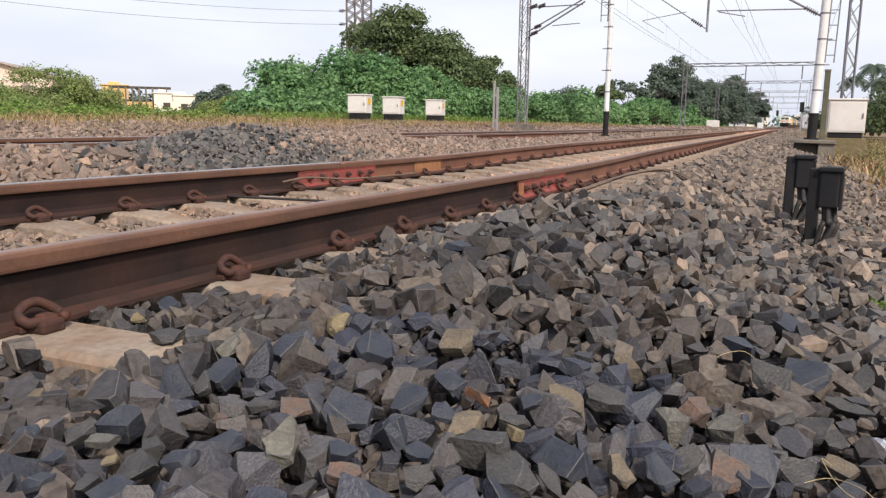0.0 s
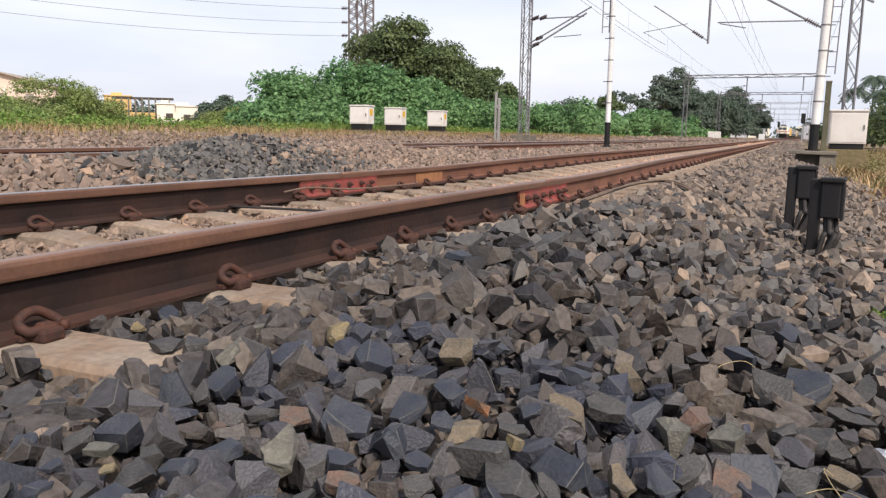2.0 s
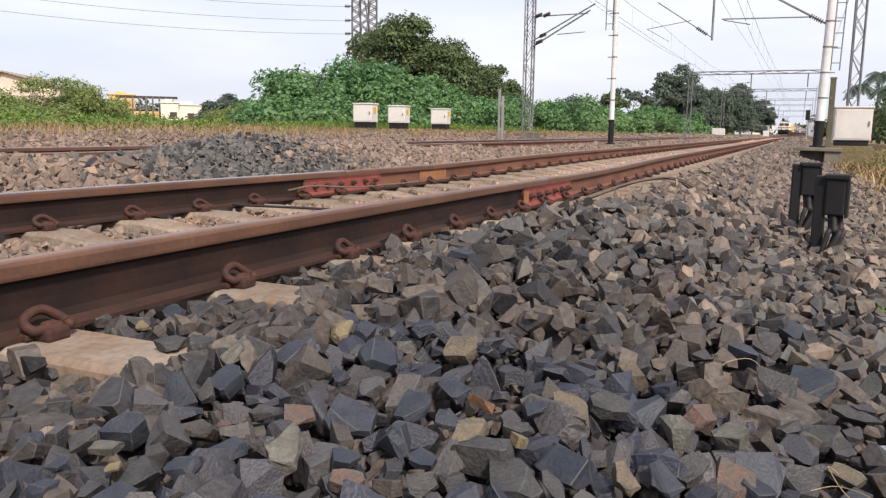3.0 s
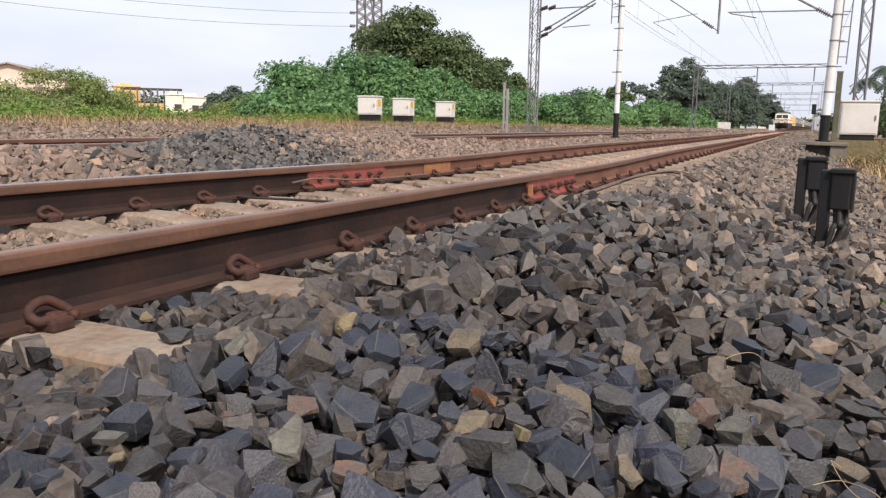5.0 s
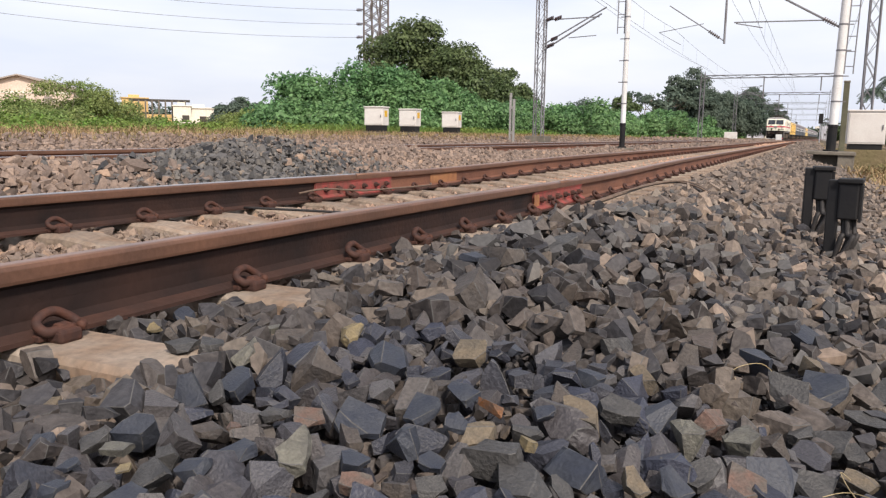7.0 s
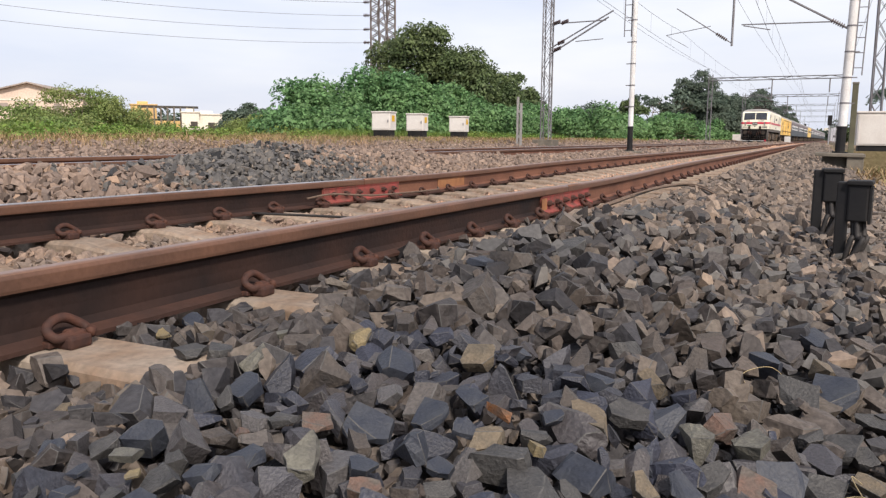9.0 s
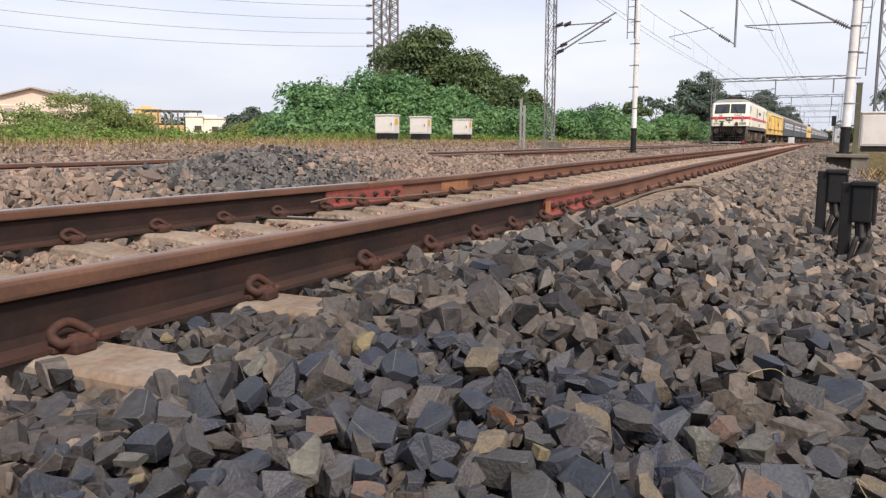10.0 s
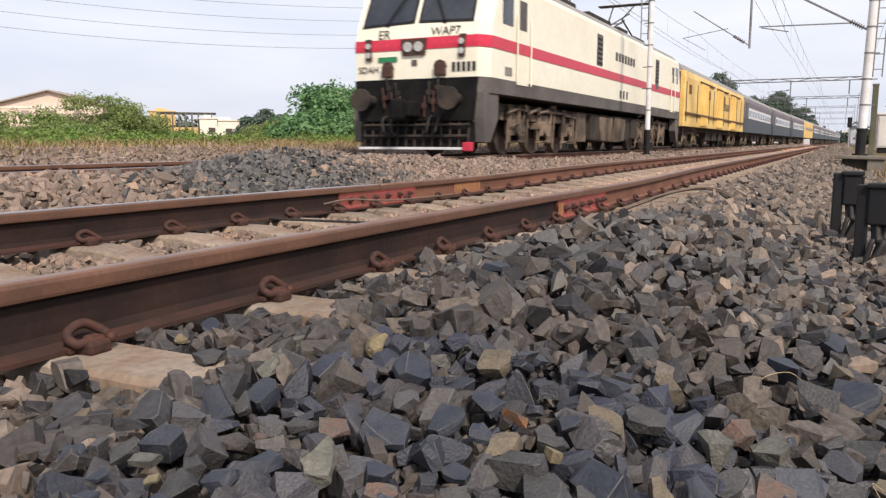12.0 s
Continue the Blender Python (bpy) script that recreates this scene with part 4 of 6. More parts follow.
# ---- lineside boxes, masts, cables ----
def cabinet(x, y, z, w, d, h, black, rz=0, tags=True, footing="plinth"):
    """Steel apparatus cabinet: black base, white case with overhanging lid, door seam and handle, on a concrete plinth."""
    c = empty("apparatus_cabinet", x, y, z, rz)
    part("plinth", boxes((-w * 0.56, w * 0.56, -d * 0.6, d * 0.6, -0.5, 0.02), bevel=0.01), footing, c, "weathered plinth")
    part("base", boxes((-w * 0.44, w * 0.44, -d * 0.45, d * 0.45, 0.02, black), bevel=0.008), "black", c, "black painted base")
    body = part("case", boxes((-w / 2, w / 2, -d / 2, d / 2, black, black + h), bevel=0.012), "box", c)
    part("lid", boxes((-w / 2 - 0.025, w / 2 + 0.025, -d / 2 - 0.03, d / 2 + 0.03, black + h, black + h + 0.05), bevel=0.012), "box", c)
    part("door", boxes((-w / 2 + 0.03, w / 2 - 0.03, -d / 2 - 0.012, -d / 2 + 0.005, black + 0.04, black + h - 0.05), bevel=0.005), "box", c)
    part("handle", boxes((w / 2 - 0.09, w / 2 - 0.06, -d / 2 - 0.04, -d / 2 - 0.01, black + h * 0.45, black + h * 0.6), bevel=0.004), "galv", c)
    if tags:
        part("warning_tag", boxes((w / 2 + 0.002, w / 2 + 0.008, -d * 0.22, d * 0.22, black + h * 0.5, black + h * 0.85)), "yellow_tag", c, "worn yellow tag")
    return c


for x, y, w in ((-12.6, 24.8, 0.72), (-12.55, 27.3, 0.7), (-12.5, 31.1, 0.72)):
    tagged(cabinet(x, y, 0.5, w, 0.55, 0.62, 0.25, 6), "white steel signalling cabinet with black base on concrete plinth", "signal cabinet", "white signalling cabinets")
c = cabinet(2.98, 24.0, 0.2, 0.9, 0.72, 0.85, 0.17, 2, False, "earth")
tagged(c, "large white steel cabinet with flat lid on plinth", "signal cabinet")


def ladder(bm, x, y, z0, z1, w, step):
    for s in (-w / 2, w / 2):
        tube(bm, (x + s, y, z0), (x + s, y, z1), 0.016, 5)
    z = z0 + step / 2
    while z < z1:
        tube(bm, (x - w / 2, y, z), (x + w / 2, y, z), 0.012, 5)
        z += step


def pole_mast(x, y, z, w, top, black, ladder_side, foot, climb):
    """Silver steel mast with black foot, clamp bands, ladder and concrete foundation."""
    m = empty("mast", x, y, z)
    part("foundation", boxes((-foot, foot * 1.02, -foot, foot, -0.09, 0.0), (foot * 0.3, foot * 0.98, -foot * 0.9, foot * 0.9, -0.9, -0.09), (-foot * 0.7, foot * 0.3, -foot * 0.2, foot * 0.9, -0.9, -0.09), bevel=0.02), "plinth", m, "weathered concrete foundation block")
    bm = bmesh.new()
    tube(bm, (0, 0, black - 0.02), (0, 0, top), w / 2, 24, w * 0.44)
    part("pole", bm, "silver", m, "aluminium painted steel pole")
    bm = bmesh.new()
    tube(bm, (0, 0, 0), (0, 0, black), w * 0.54, 14)
    tube(bm, (0, 0, black - 0.06), (0, 0, black), w * 0.6, 14)
    tube(bm, (0, 0, 0), (0, 0, 0.04), w * 0.85, 14)
    part("foot", bm, "black", m, "black painted foot")
    zz = black + 0.55
    while zz < top:
        bm = bmesh.new()
        tube(bm, (0, 0, zz), (0, 0, zz + 0.035), w * 0.53, 14)
        box(bm, min(0, ladder_side * (w * 0.5 + 0.12)), max(0, ladder_side * (w * 0.5 + 0.12)), -0.012, 0.012, zz + 0.005, zz + 0.03)
        part("band", bm, "galv", m)
        zz += 0.62
    bm = bmesh.new()
    ladder(bm, ladder_side * (w * 0.5 + 0.11), 0, climb, top, 0.2, 0.36)
    part("ladder", bm, "galv", m, "narrow grey access ladder")
    return m


near_mast = tagged(pole_mast(2.14, 22.0, 0.19, 0.215, 9.0, 0.66, 1, 0.55, 1.9), "silver overhead-line mast with black foot and ladder", "mast")
near_mast.matrix_basis = pose(2.14, 22.0, 0.19, 0, 1.1, 0)
mid_mast = tagged(pole_mast(-3.4, 23.4, 0.15, 0.15, 9.5, 0.72, -1, 0.3, 3.3), "slender silver overhead-line mast with black foot between tracks", "mast")


def lattice(bm, x, y, z0, z1, wx, wy, step, leg=0.035, brace=0.018):
    for sx in (-1, 1):
        for sy in (-1, 1):
            tube(bm, (x + sx * wx / 2, y + sy * wy / 2, z0), (x + sx * wx / 2, y + sy * wy / 2, z1), leg, 4)
    z, f = z0, 1
    while z < z1 - step * 0.5:
        for s in (-1, 1):
            tube(bm, (x - f * wx / 2, y + s * wy / 2, z), (x + f * wx / 2, y + s * wy / 2, z + step), brace, 4)
            tube(bm, (x + s * wx / 2, y - f * wy / 2, z), (x + s * wx / 2, y + f * wy / 2, z + step), brace, 4)
        z += step
        f = -f


def cantilever(parent, x, y, z, reach, up=1.0):
    """Bracket arm with insulators: stay tube, raking tube and steady arm."""
    bm = bmesh.new()
    tube(bm, (x, y, z), (x + reach, y, z + up), 0.026, 6)
    tube(bm, (x, y, z + up + 0.3), (x + reach * 1.05, y, z + up + 0.12), 0.02, 6)
    part("bracket_arm", bm, "galv", parent)
    bm = bmesh.new()
    tube(bm, (x + reach * 0.35, y, z - 0.12), (x + reach * 1.0, y, z - 0.02), 0.016, 6)
    tube(bm, (x + reach * 0.9, y, z - 0.02), (x + reach * 0.95, y, z + up * 0.9), 0.014, 5)
    part("steady_arm", bm, "galv", parent)
    for a, b in ((0.08, 0.16), ):
        bm = bmesh.new()
        for k in range(5):
            u = a + (b - a) * k / 4
            tube(bm, (x + reach * u, y, z + up * u), (x + reach * (u + 0.012), y, z + up * (u + 0.012)), 0.075, 8)
        part("insulator", bm, "insul", parent)
        bm = bmesh.new()
        for k in range(5):
            u = a + (b - a) * k / 4
            zz = z + up + 0.3 - 0.18 * u
            tube(bm, (x + reach * u, y, zz), (x + reach * (u + 0.012), y, zz), 0.07, 8)
        part("insulator", bm, "insul", parent)


def portal(y, x0, x1, z, boom, width=0.45, arms=(), material="galv", step=0.75, depth=0.55, bar=0.04):
    """Lattice portal over the tracks: two legs, a boom, drop arms."""
    p = empty("portal", 0, y, 0)
    for x in (x0, x1):
        bm = bmesh.new()
        lattice(bm, x, 0, z, boom + 0.6, width, width, step, 0.026, 0.012)
        part("leg", bm, material, p)
        part("footing", boxes((x - 0.45, x + 0.45, -0.45, 0.45, -0.7, z + 0.04), bevel=0.02), "plinth", p)
    bm = bmesh.new()
    n = int((x1 - x0) / step)
    for zz in (boom, boom + depth):
        for s in (-0.25, 0.25):
            tube(bm, (x0, s, zz), (x1, s, zz), bar, 4)
    for i in range(n):
        a, b = x0 + (x1 - x0) * i / n, x0 + (x1 - x0) * (i + 1) / n
        for s in (-0.25, 0.25):
            tube(bm, (a, s, boom + (i % 2) * depth), (b, s, boom + ((i + 1) % 2) * depth), bar * 0.5, 4)
    part("boom", bm, material, p)
    for x, low, reach in arms:
        bm = bmesh.new()
        tube(bm, (x, 0, boom), (x, 0, low), 0.07, 6)
        part("drop_arm", bm, material, p)
        if reach:
            cantilever(p, x, 0, low + 0.15, reach, 0.9)
    return p


PORTAL = ("grey lattice steel portal spanning the tracks", "portal", "overhead line portals")
p = tagged(portal(33.0, -9.2, 3.4, 0.4, 7.35, 0.36), *PORTAL)
bm = bmesh.new()
tube(bm, (-9.15, 0, 4.05), (-6.6, 0, 5.5), 0.035, 6)
tube(bm, (-9.15, 0, 4.3), (-6.4, 0, 5.75), 0.03, 6)
tube(bm, (-9.15, 0, 5.35), (-6.7, 0, 5.38), 0.025, 6)
tube(bm, (-8.1, 0.4, 4.62), (-6.9, 0.4, 4.68), 0.018, 6)
part("bracket_arm", bm, "galv", p)
for x, z in ((-8.9, 4.25), (-8.75, 4.52), (-8.95, 5.35), (-8.6, 5.36)):
    bm = bmesh.new()
    for k in range(5):
        tube(bm, (x + k * 0.06, 0, z + k * 0.02), (x + k * 0.06 + 0.03, 0, z + k * 0.02), 0.085, 8)
    part("insulator", bm, "insul", p)
p = tagged(portal(48.0, -14.2, 4.2, 0.3, 9.6, 0.5, ((-3.28, 5.75, 0),)), *PORTAL)
bm = bmesh.new()
tube(bm, (-3.28, 0, 5.9), (-6.4, 0, 8.0), 0.03, 6)
tube(bm, (-4.5, 0.3, 6.95), (-7.0, 0.3, 6.55), 0.02, 6)
tube(bm, (-7.0, 0.3, 6.55), (-5.7, 0.3, 5.8), 0.014, 6)
part("bracket_arm", bm, "galv", p)
bm = bmesh.new()
for k in range(6):
    tube(bm, (-3.58 - k * 0.1, 0, 6.1 + k * 0.067), (-3.63 - k * 0.1, 0, 6.135 + k * 0.067), 0.09, 8)
part("insulator", bm, "insul", p)
# portals past 150 m take the steel whose colour is paled for haze
for y, b in ((90, 6.75), (130, 6.95), (172, 7.2), (205, 7.2), (255, 7.2), (330, 7.2)):
    tagged(portal(y, -9.6, 3.6, 0.0, b, 0.4, ((-3.44, b - 2.2, -2.2), (2.0, b - 1.4, 0)), step=1.5, depth=0.3, bar=0.032, material="galv" if y < 150 else "galv_hazed"), *PORTAL)
bm = bmesh.new()
tube(bm, (0, 0, 2.98), (-2.5, 0, 4.35), 0.026, 6)
part("bracket_arm", bm, "galv", near_mast)
bm = bmesh.new()
tube(bm, (-0.45, 0, 3.2), (-2.55, 0, 3.2), 0.016, 6)
tube(bm, (-2.5, 0, 3.17), (-1.85, 0, 3.05), 0.014, 5)
part("steady_arm", bm, "galv", near_mast)
bm = bmesh.new()
for k in range(6):
    tube(bm, (-0.18 - k * 0.05, 0, 3.08 + k * 0.0275), (-0.2 - k * 0.05, 0, 3.09 + k * 0.0275), 0.06, 8)
part("insulator", bm, "insul", near_mast)
bm = bmesh.new()
tube(bm, (0, 0, 4.1), (1.0, 0, 3.6), 0.03, 6)
part("stay", bm, "galv", near_mast)
cantilever(mid_mast, 0, 0, 5.6, 2.2, 1.1)


def wire_span(pts, r, sag, name="overhead_wire", label="thin sagging overhead wire with droppers", n=8):
    bm = bmesh.new()
    for a, b in zip(pts, pts[1:]):
        a, b = Vector(a), Vector(b)
        row = [a.lerp(b, i / n) - Vector((0, 0, sag * 4 * (i / n) * (1 - i / n))) for i in range(n + 1)]
        pipe(bm, row, r, 4)
    return tagged(part(name, bm, "wire"), label, "wire")


for cx in (C1, C2):
    ys = (-30, 23, 48, 90, 136, 165, 205, 255, 330, 420)
    wire_span([(cx + (0.15 if i % 2 else -0.15), y, 5.6) for i, y in enumerate(ys)], 0.009, 0.02)
    top = wire_span([(cx + (0.15 if i % 2 else -0.15), y, 6.75) for i, y in enumerate(ys)], 0.01, 0.3)
    bm = bmesh.new()
    for i, (a, b) in enumerate(zip(ys, ys[1:])):
        k = a + 4
        while k < min(b, 200):
            f = (k - a) / (b - a)
            xx = cx + (0.15 if i % 2 else -0.15) * (1 - 2 * f)
            tube(bm, (xx, k, 5.6), (xx, k, 6.75 - 0.3 * 4 * f * (1 - f)), 0.004, 4)
            k += 6
    tagged(part("droppers", bm, "wire", top), kind="stuff")
for x, z in ((-9.5, 8.0), (3.6, 8.3), (-3.4, 9.2)):
    wire_span([(x, y, z) for y in (-30, 33, 92, 165, 255, 420)], 0.011, 0.5)


# ---- junction posts beside the ballast ----
def junction(x, y, z, h, bw, bh, rz):
    """Small black track junction box on a channel post, with looping cables."""
    j = empty("junction_box", x, y, z, rz)
    part("post", boxes((-0.055, 0.004, -0.035, 0.035, -0.3, h), bevel=0.006), "black", j)
    part("case", boxes((0.0, bw, -0.05, 0.075, h - bh, h - 0.012), bevel=0.01), "black", j)
    part("lid", boxes((-0.008, bw + 0.015, -0.062, 0.087, h - 0.016, h + 0.01), bevel=0.006), "black", j, "flat black lid with dust")
    part("flange", boxes((bw, bw + 0.016, -0.04, 0.065, h - bh - 0.01, h - 0.02), bevel=0.003), "black", j)
    for k, (dx, dy) in enumerate(((0.03, 0.0), (0.055, 0.02), (0.078, 0.03), (0.05, -0.02))):
        bm = bmesh.new()
        pipe(bm, curve_points([(dx, dy, h - bh + 0.02), (dx + 0.01, dy - 0.02, h - bh - 0.08), (dx + 0.012 * k, dy - 0.05, 0.12), (dx - 0.03, dy - 0.04, -0.02), (dx - 0.06, dy, -0.12)], 5), 0.015, 7)
        smooth(part("cable", bm, "cable", j))
    return j


tagged(junction(1.89, 4.72, -0.14, 0.425, 0.1, 0.21, -6), "small black junction box on steel post with looping cables", "junction box", "trackside junction boxes")
tagged(junction(1.765, 5.5, -0.1, 0.42, 0.1, 0.2, 4), "small black junction box on steel post with looping cables", "junction box", "trackside junction boxes")

# cables lying over the ballast towards the rail joint
for k, (dz, dx) in enumerate(((0.0, 0.0), (0.012, 0.035), (0.004, -0.03))):
    bm = bmesh.new()
    pts = [(0.12, 5.35, 0.02), (0.35, 4.62, 0.035), (0.52, 4.72 + dx, 0.075 + dz), (0.6, 5.4, 0.115 + dz), (0.62 + dx, 6.2, 0.125 + dz), (0.74 + dx, 6.65, 0.13 + dz), (0.92, 6.6 + dx * 2, 0.11), (1.08, 6.5, 0.03)]
    pipe(bm, curve_points(pts, 6), 0.0078, 7)
    tagged(smooth(part("cable", bm, "wire_rope" if k else "cable")), "dark cable lying over the ballast to the rail joint", "cable", "track cables")
bm = bmesh.new()
pipe(bm, curve_points([(-1.66, 4.75, 0.05), (-1.6, 5.0, 0.07), (-1.5, 5.4, 0.04), (-1.46, 6.0, 0.03), (-1.5, 6.6, 0.02), (-1.64, 6.9, 0.02)], 6), 0.008, 6)
tagged(smooth(part("bond_cable", bm, "wire_rope")), "brown bond cable looped past the rail joint", "cable")
bm = bmesh.new()
pipe(bm, curve_points([(-1.62, 4.08, 0.0), (-1.2, 4.14, 0.0), (-0.7, 4.12, 0.005), (-0.1, 4.1, 0.0)], 6), 0.009, 6)
tagged(smooth(part("bond_cable", bm, "cable")), "dark cable crossing between the rails", "cable")

# concrete post by the far track
post = empty("concrete_post", -9.4, 30.2, 0.2)
part("shaft", boxes((-0.11, -0.03, -0.06, 0.06, -0.2, 1.95), (0.03, 0.11, -0.06, 0.06, -0.2, 1.7), (-0.03, 0.03, -0.05, 0.05, 0.3, 0.42), (-0.03, 0.03, -0.05, 0.05, 1.3, 1.42), bevel=0.01), "roof", post)
tagged(post, "weathered twin concrete post by the far track", "post")
slim = empty("marker_post", 2.42, 23.2, -0.4)
part("shaft", boxes((-0.07, 0.07, -0.05, 0.05, -0.2, 2.35), bevel=0.015), "olive_post", slim)
part("cap", boxes((-0.08, 0.08, -0.06, 0.06, 2.35, 2.4), bevel=0.01), "plinth", slim)
tagged(slim, "slender moss-stained concrete post beside the mast", "post")
mark = empty("distance_marker", -3.0, 127.0, -0.1)
part("block", boxes((-0.42, 0.42, -0.2, 0.2, -0.2, 1.1), bevel=0.05), "white", mark)
part("base", boxes((-0.5, 0.5, -0.28, 0.28, -0.25, 0.22), bevel=0.03), "plinth", mark)
tagged(mark, "white painted marker block between the tracks", "marker")
tagged(part("marker_stone", boxes((-10.4, -8.6, 124.0, 124.8, -0.1, 1.25), bevel=0.08), "box"), "pale block-shaped marker beside the far track", "marker")


# ---- the train ----
def outline(yf, w, length, cham_x, cham_y):
    return [(-w + cham_x, yf), (w - cham_x, yf), (w, yf + cham_y), (w, length - yf - cham_y), (w - cham_x, length - yf), (-w + cham_x, length - yf), (-w, length - yf - cham_y), (-w, yf + cham_y)]


def loft(levels, length, cham_x=0.16, cham_y=0.3, caps=True):
    """A hull from plan outlines: levels of (z, front setback, half width)."""
    bm = bmesh.new()
    rings = []
    for z, yf, w in levels:
        rings.append([bm.verts.new((x, y, z)) for x, y in outline(yf, w, length, cham_x, cham_y)])
    for a, b in zip(rings, rings[1:]):
        for k in range(8):
            bm.faces.new((a[k], a[(k + 1) % 8], b[(k + 1) % 8], b[k]))
    if caps:
        bm.faces.new(rings[0][::-1])
        bm.faces.new(rings[-1])
    return bm


def wheelset(parent, y, r, side_x=0.84, parts=True):
    bm = bmesh.new()
    for s in (-1, 1):
        tube(bm, (s * (side_x - 0.07), y, r), (s * (side_x + 0.07), y, r), r, 24)
        tube(bm, (s * (side_x - 0.09), y, r), (s * (side_x - 0.06), y, r), r + 0.03, 24)
        tube(bm, (s * (side_x + 0.07), y, r), (s * (side_x + 0.12), y, r), r * 0.3, 12)
    tube(bm, (-side_x, y, r), (side_x, y, r), 0.09, 8)
    return part("wheelset", bm, "wheel", parent)


def bogie(parent, yc, pitch, axles, r, half=1.15):
    """Bogie frame with axle boxes, coil springs, dampers and brake rods, over its wheelsets."""
    ys = [yc + (i - (axles - 1) / 2) * pitch for i in range(axles)]
    bm = bmesh.new()
    for s in (-1, 1):
        x0, x1 = sorted((s * (half - 0.09), s * (half + 0.07)))
        box(bm, x0, x1, ys[0] - 0.55, ys[-1] + 0.55, r + 0.2, r + 0.38, bevel=0.03)
        for i, y in enumerate(ys):
            box(bm, x0 - 0.03, x1 + 0.03, y - 0.19, y + 0.19, r - 0.13, r + 0.22, bevel=0.04)
            tube(bm, (s * (half + 0.05), y, r), (s * (half + 0.17), y, r), 0.13, 12)
            for q in (-0.34, 0.34):
                for k in range(6):
                    tube(bm, (s * (half + 0.03), y + q, r - 0.12 + k * 0.06), (s * (half + 0.03), y + q, r - 0.072 + k * 0.06), 0.1, 10)
            tube(bm, (s * (half + 0.1), y + 0.3, r - 0.05), (s * (half + 0.1), y + 0.42, r + 0.5), 0.04, 8)
            box(bm, x0, x1, y + pitch * 0.3, y + pitch * 0.42, r - 0.3, r + 0.1, bevel=0.02)
            tube(bm, (s * (half + 0.02), y - 0.5, r - 0.28), (s * (half + 0.02), y + 0.5, r - 0.24), 0.025, 6)
    for y in (ys[0] + pitch / 2, ys[-1] - pitch / 2):
        box(bm, -half, half, y - 0.14, y + 0.14, r + 0.05, r + 0.3, bevel=0.02)
    for s in (-1, 1):
        for i, y in enumerate(ys):
            for q, low, rad in ((-0.62, 0.12, 0.02), (-0.5, 0.3, 0.035), (0.56, 0.16, 0.022)):
                tube(bm, (s * (half + 0.1), y + q, low), (s * (half + 0.13), y + q + 0.05, r + 0.55), rad, 6)
        tube(bm, (s * (half + 0.14), ys[0] - 0.6, r + 0.45), (s * (half + 0.14), ys[-1] + 0.6, r + 0.45), 0.03, 6)
    rg = np.random.default_rng(int(yc * 10))
    for s in (-1, 1):
        for _ in range(16):
            y, z = rg.uniform(ys[0] - 0.8, ys[-1] + 0.8), rg.uniform(0.6, 1.15)
            a, b = sorted((s * (half - 0.05), s * (half + rg.uniform(0.04, 0.2))))
            if rg.uniform() < 0.5:
                box(bm, a, b, y - rg.uniform(0.05, 0.16), y + 0.08, z - 0.07, z + rg.uniform(0.05, 0.2), bevel=0.015)
            else:
                tube(bm, (b if s > 0 else a, y - rg.uniform(0.1, 0.5), z), (b if s > 0 else a, y + 0.2, z + rg.uniform(-0.15, 0.15)), rg.uniform(0.02, 0.06), 8)
    b = part("bogie_frame", bm, "gear", parent, "grimy steel bogie frame with springs")
    for y in ys:
        wheelset(parent, y, r)
    return b


def lettering(text, size, parent, m, name="lettering", material="ink"):
    cu = bpy.data.curves.new(name, "FONT")
    cu.body, cu.size, cu.align_x, cu.align_y, cu.extrude = text, size, "CENTER", "CENTER", 0.003
    cu.materials.append(M[material])
    ob = new(name, cu)
    ob.parent, ob.matrix_basis = parent, m
    return ob


LOCO_L = 20.4


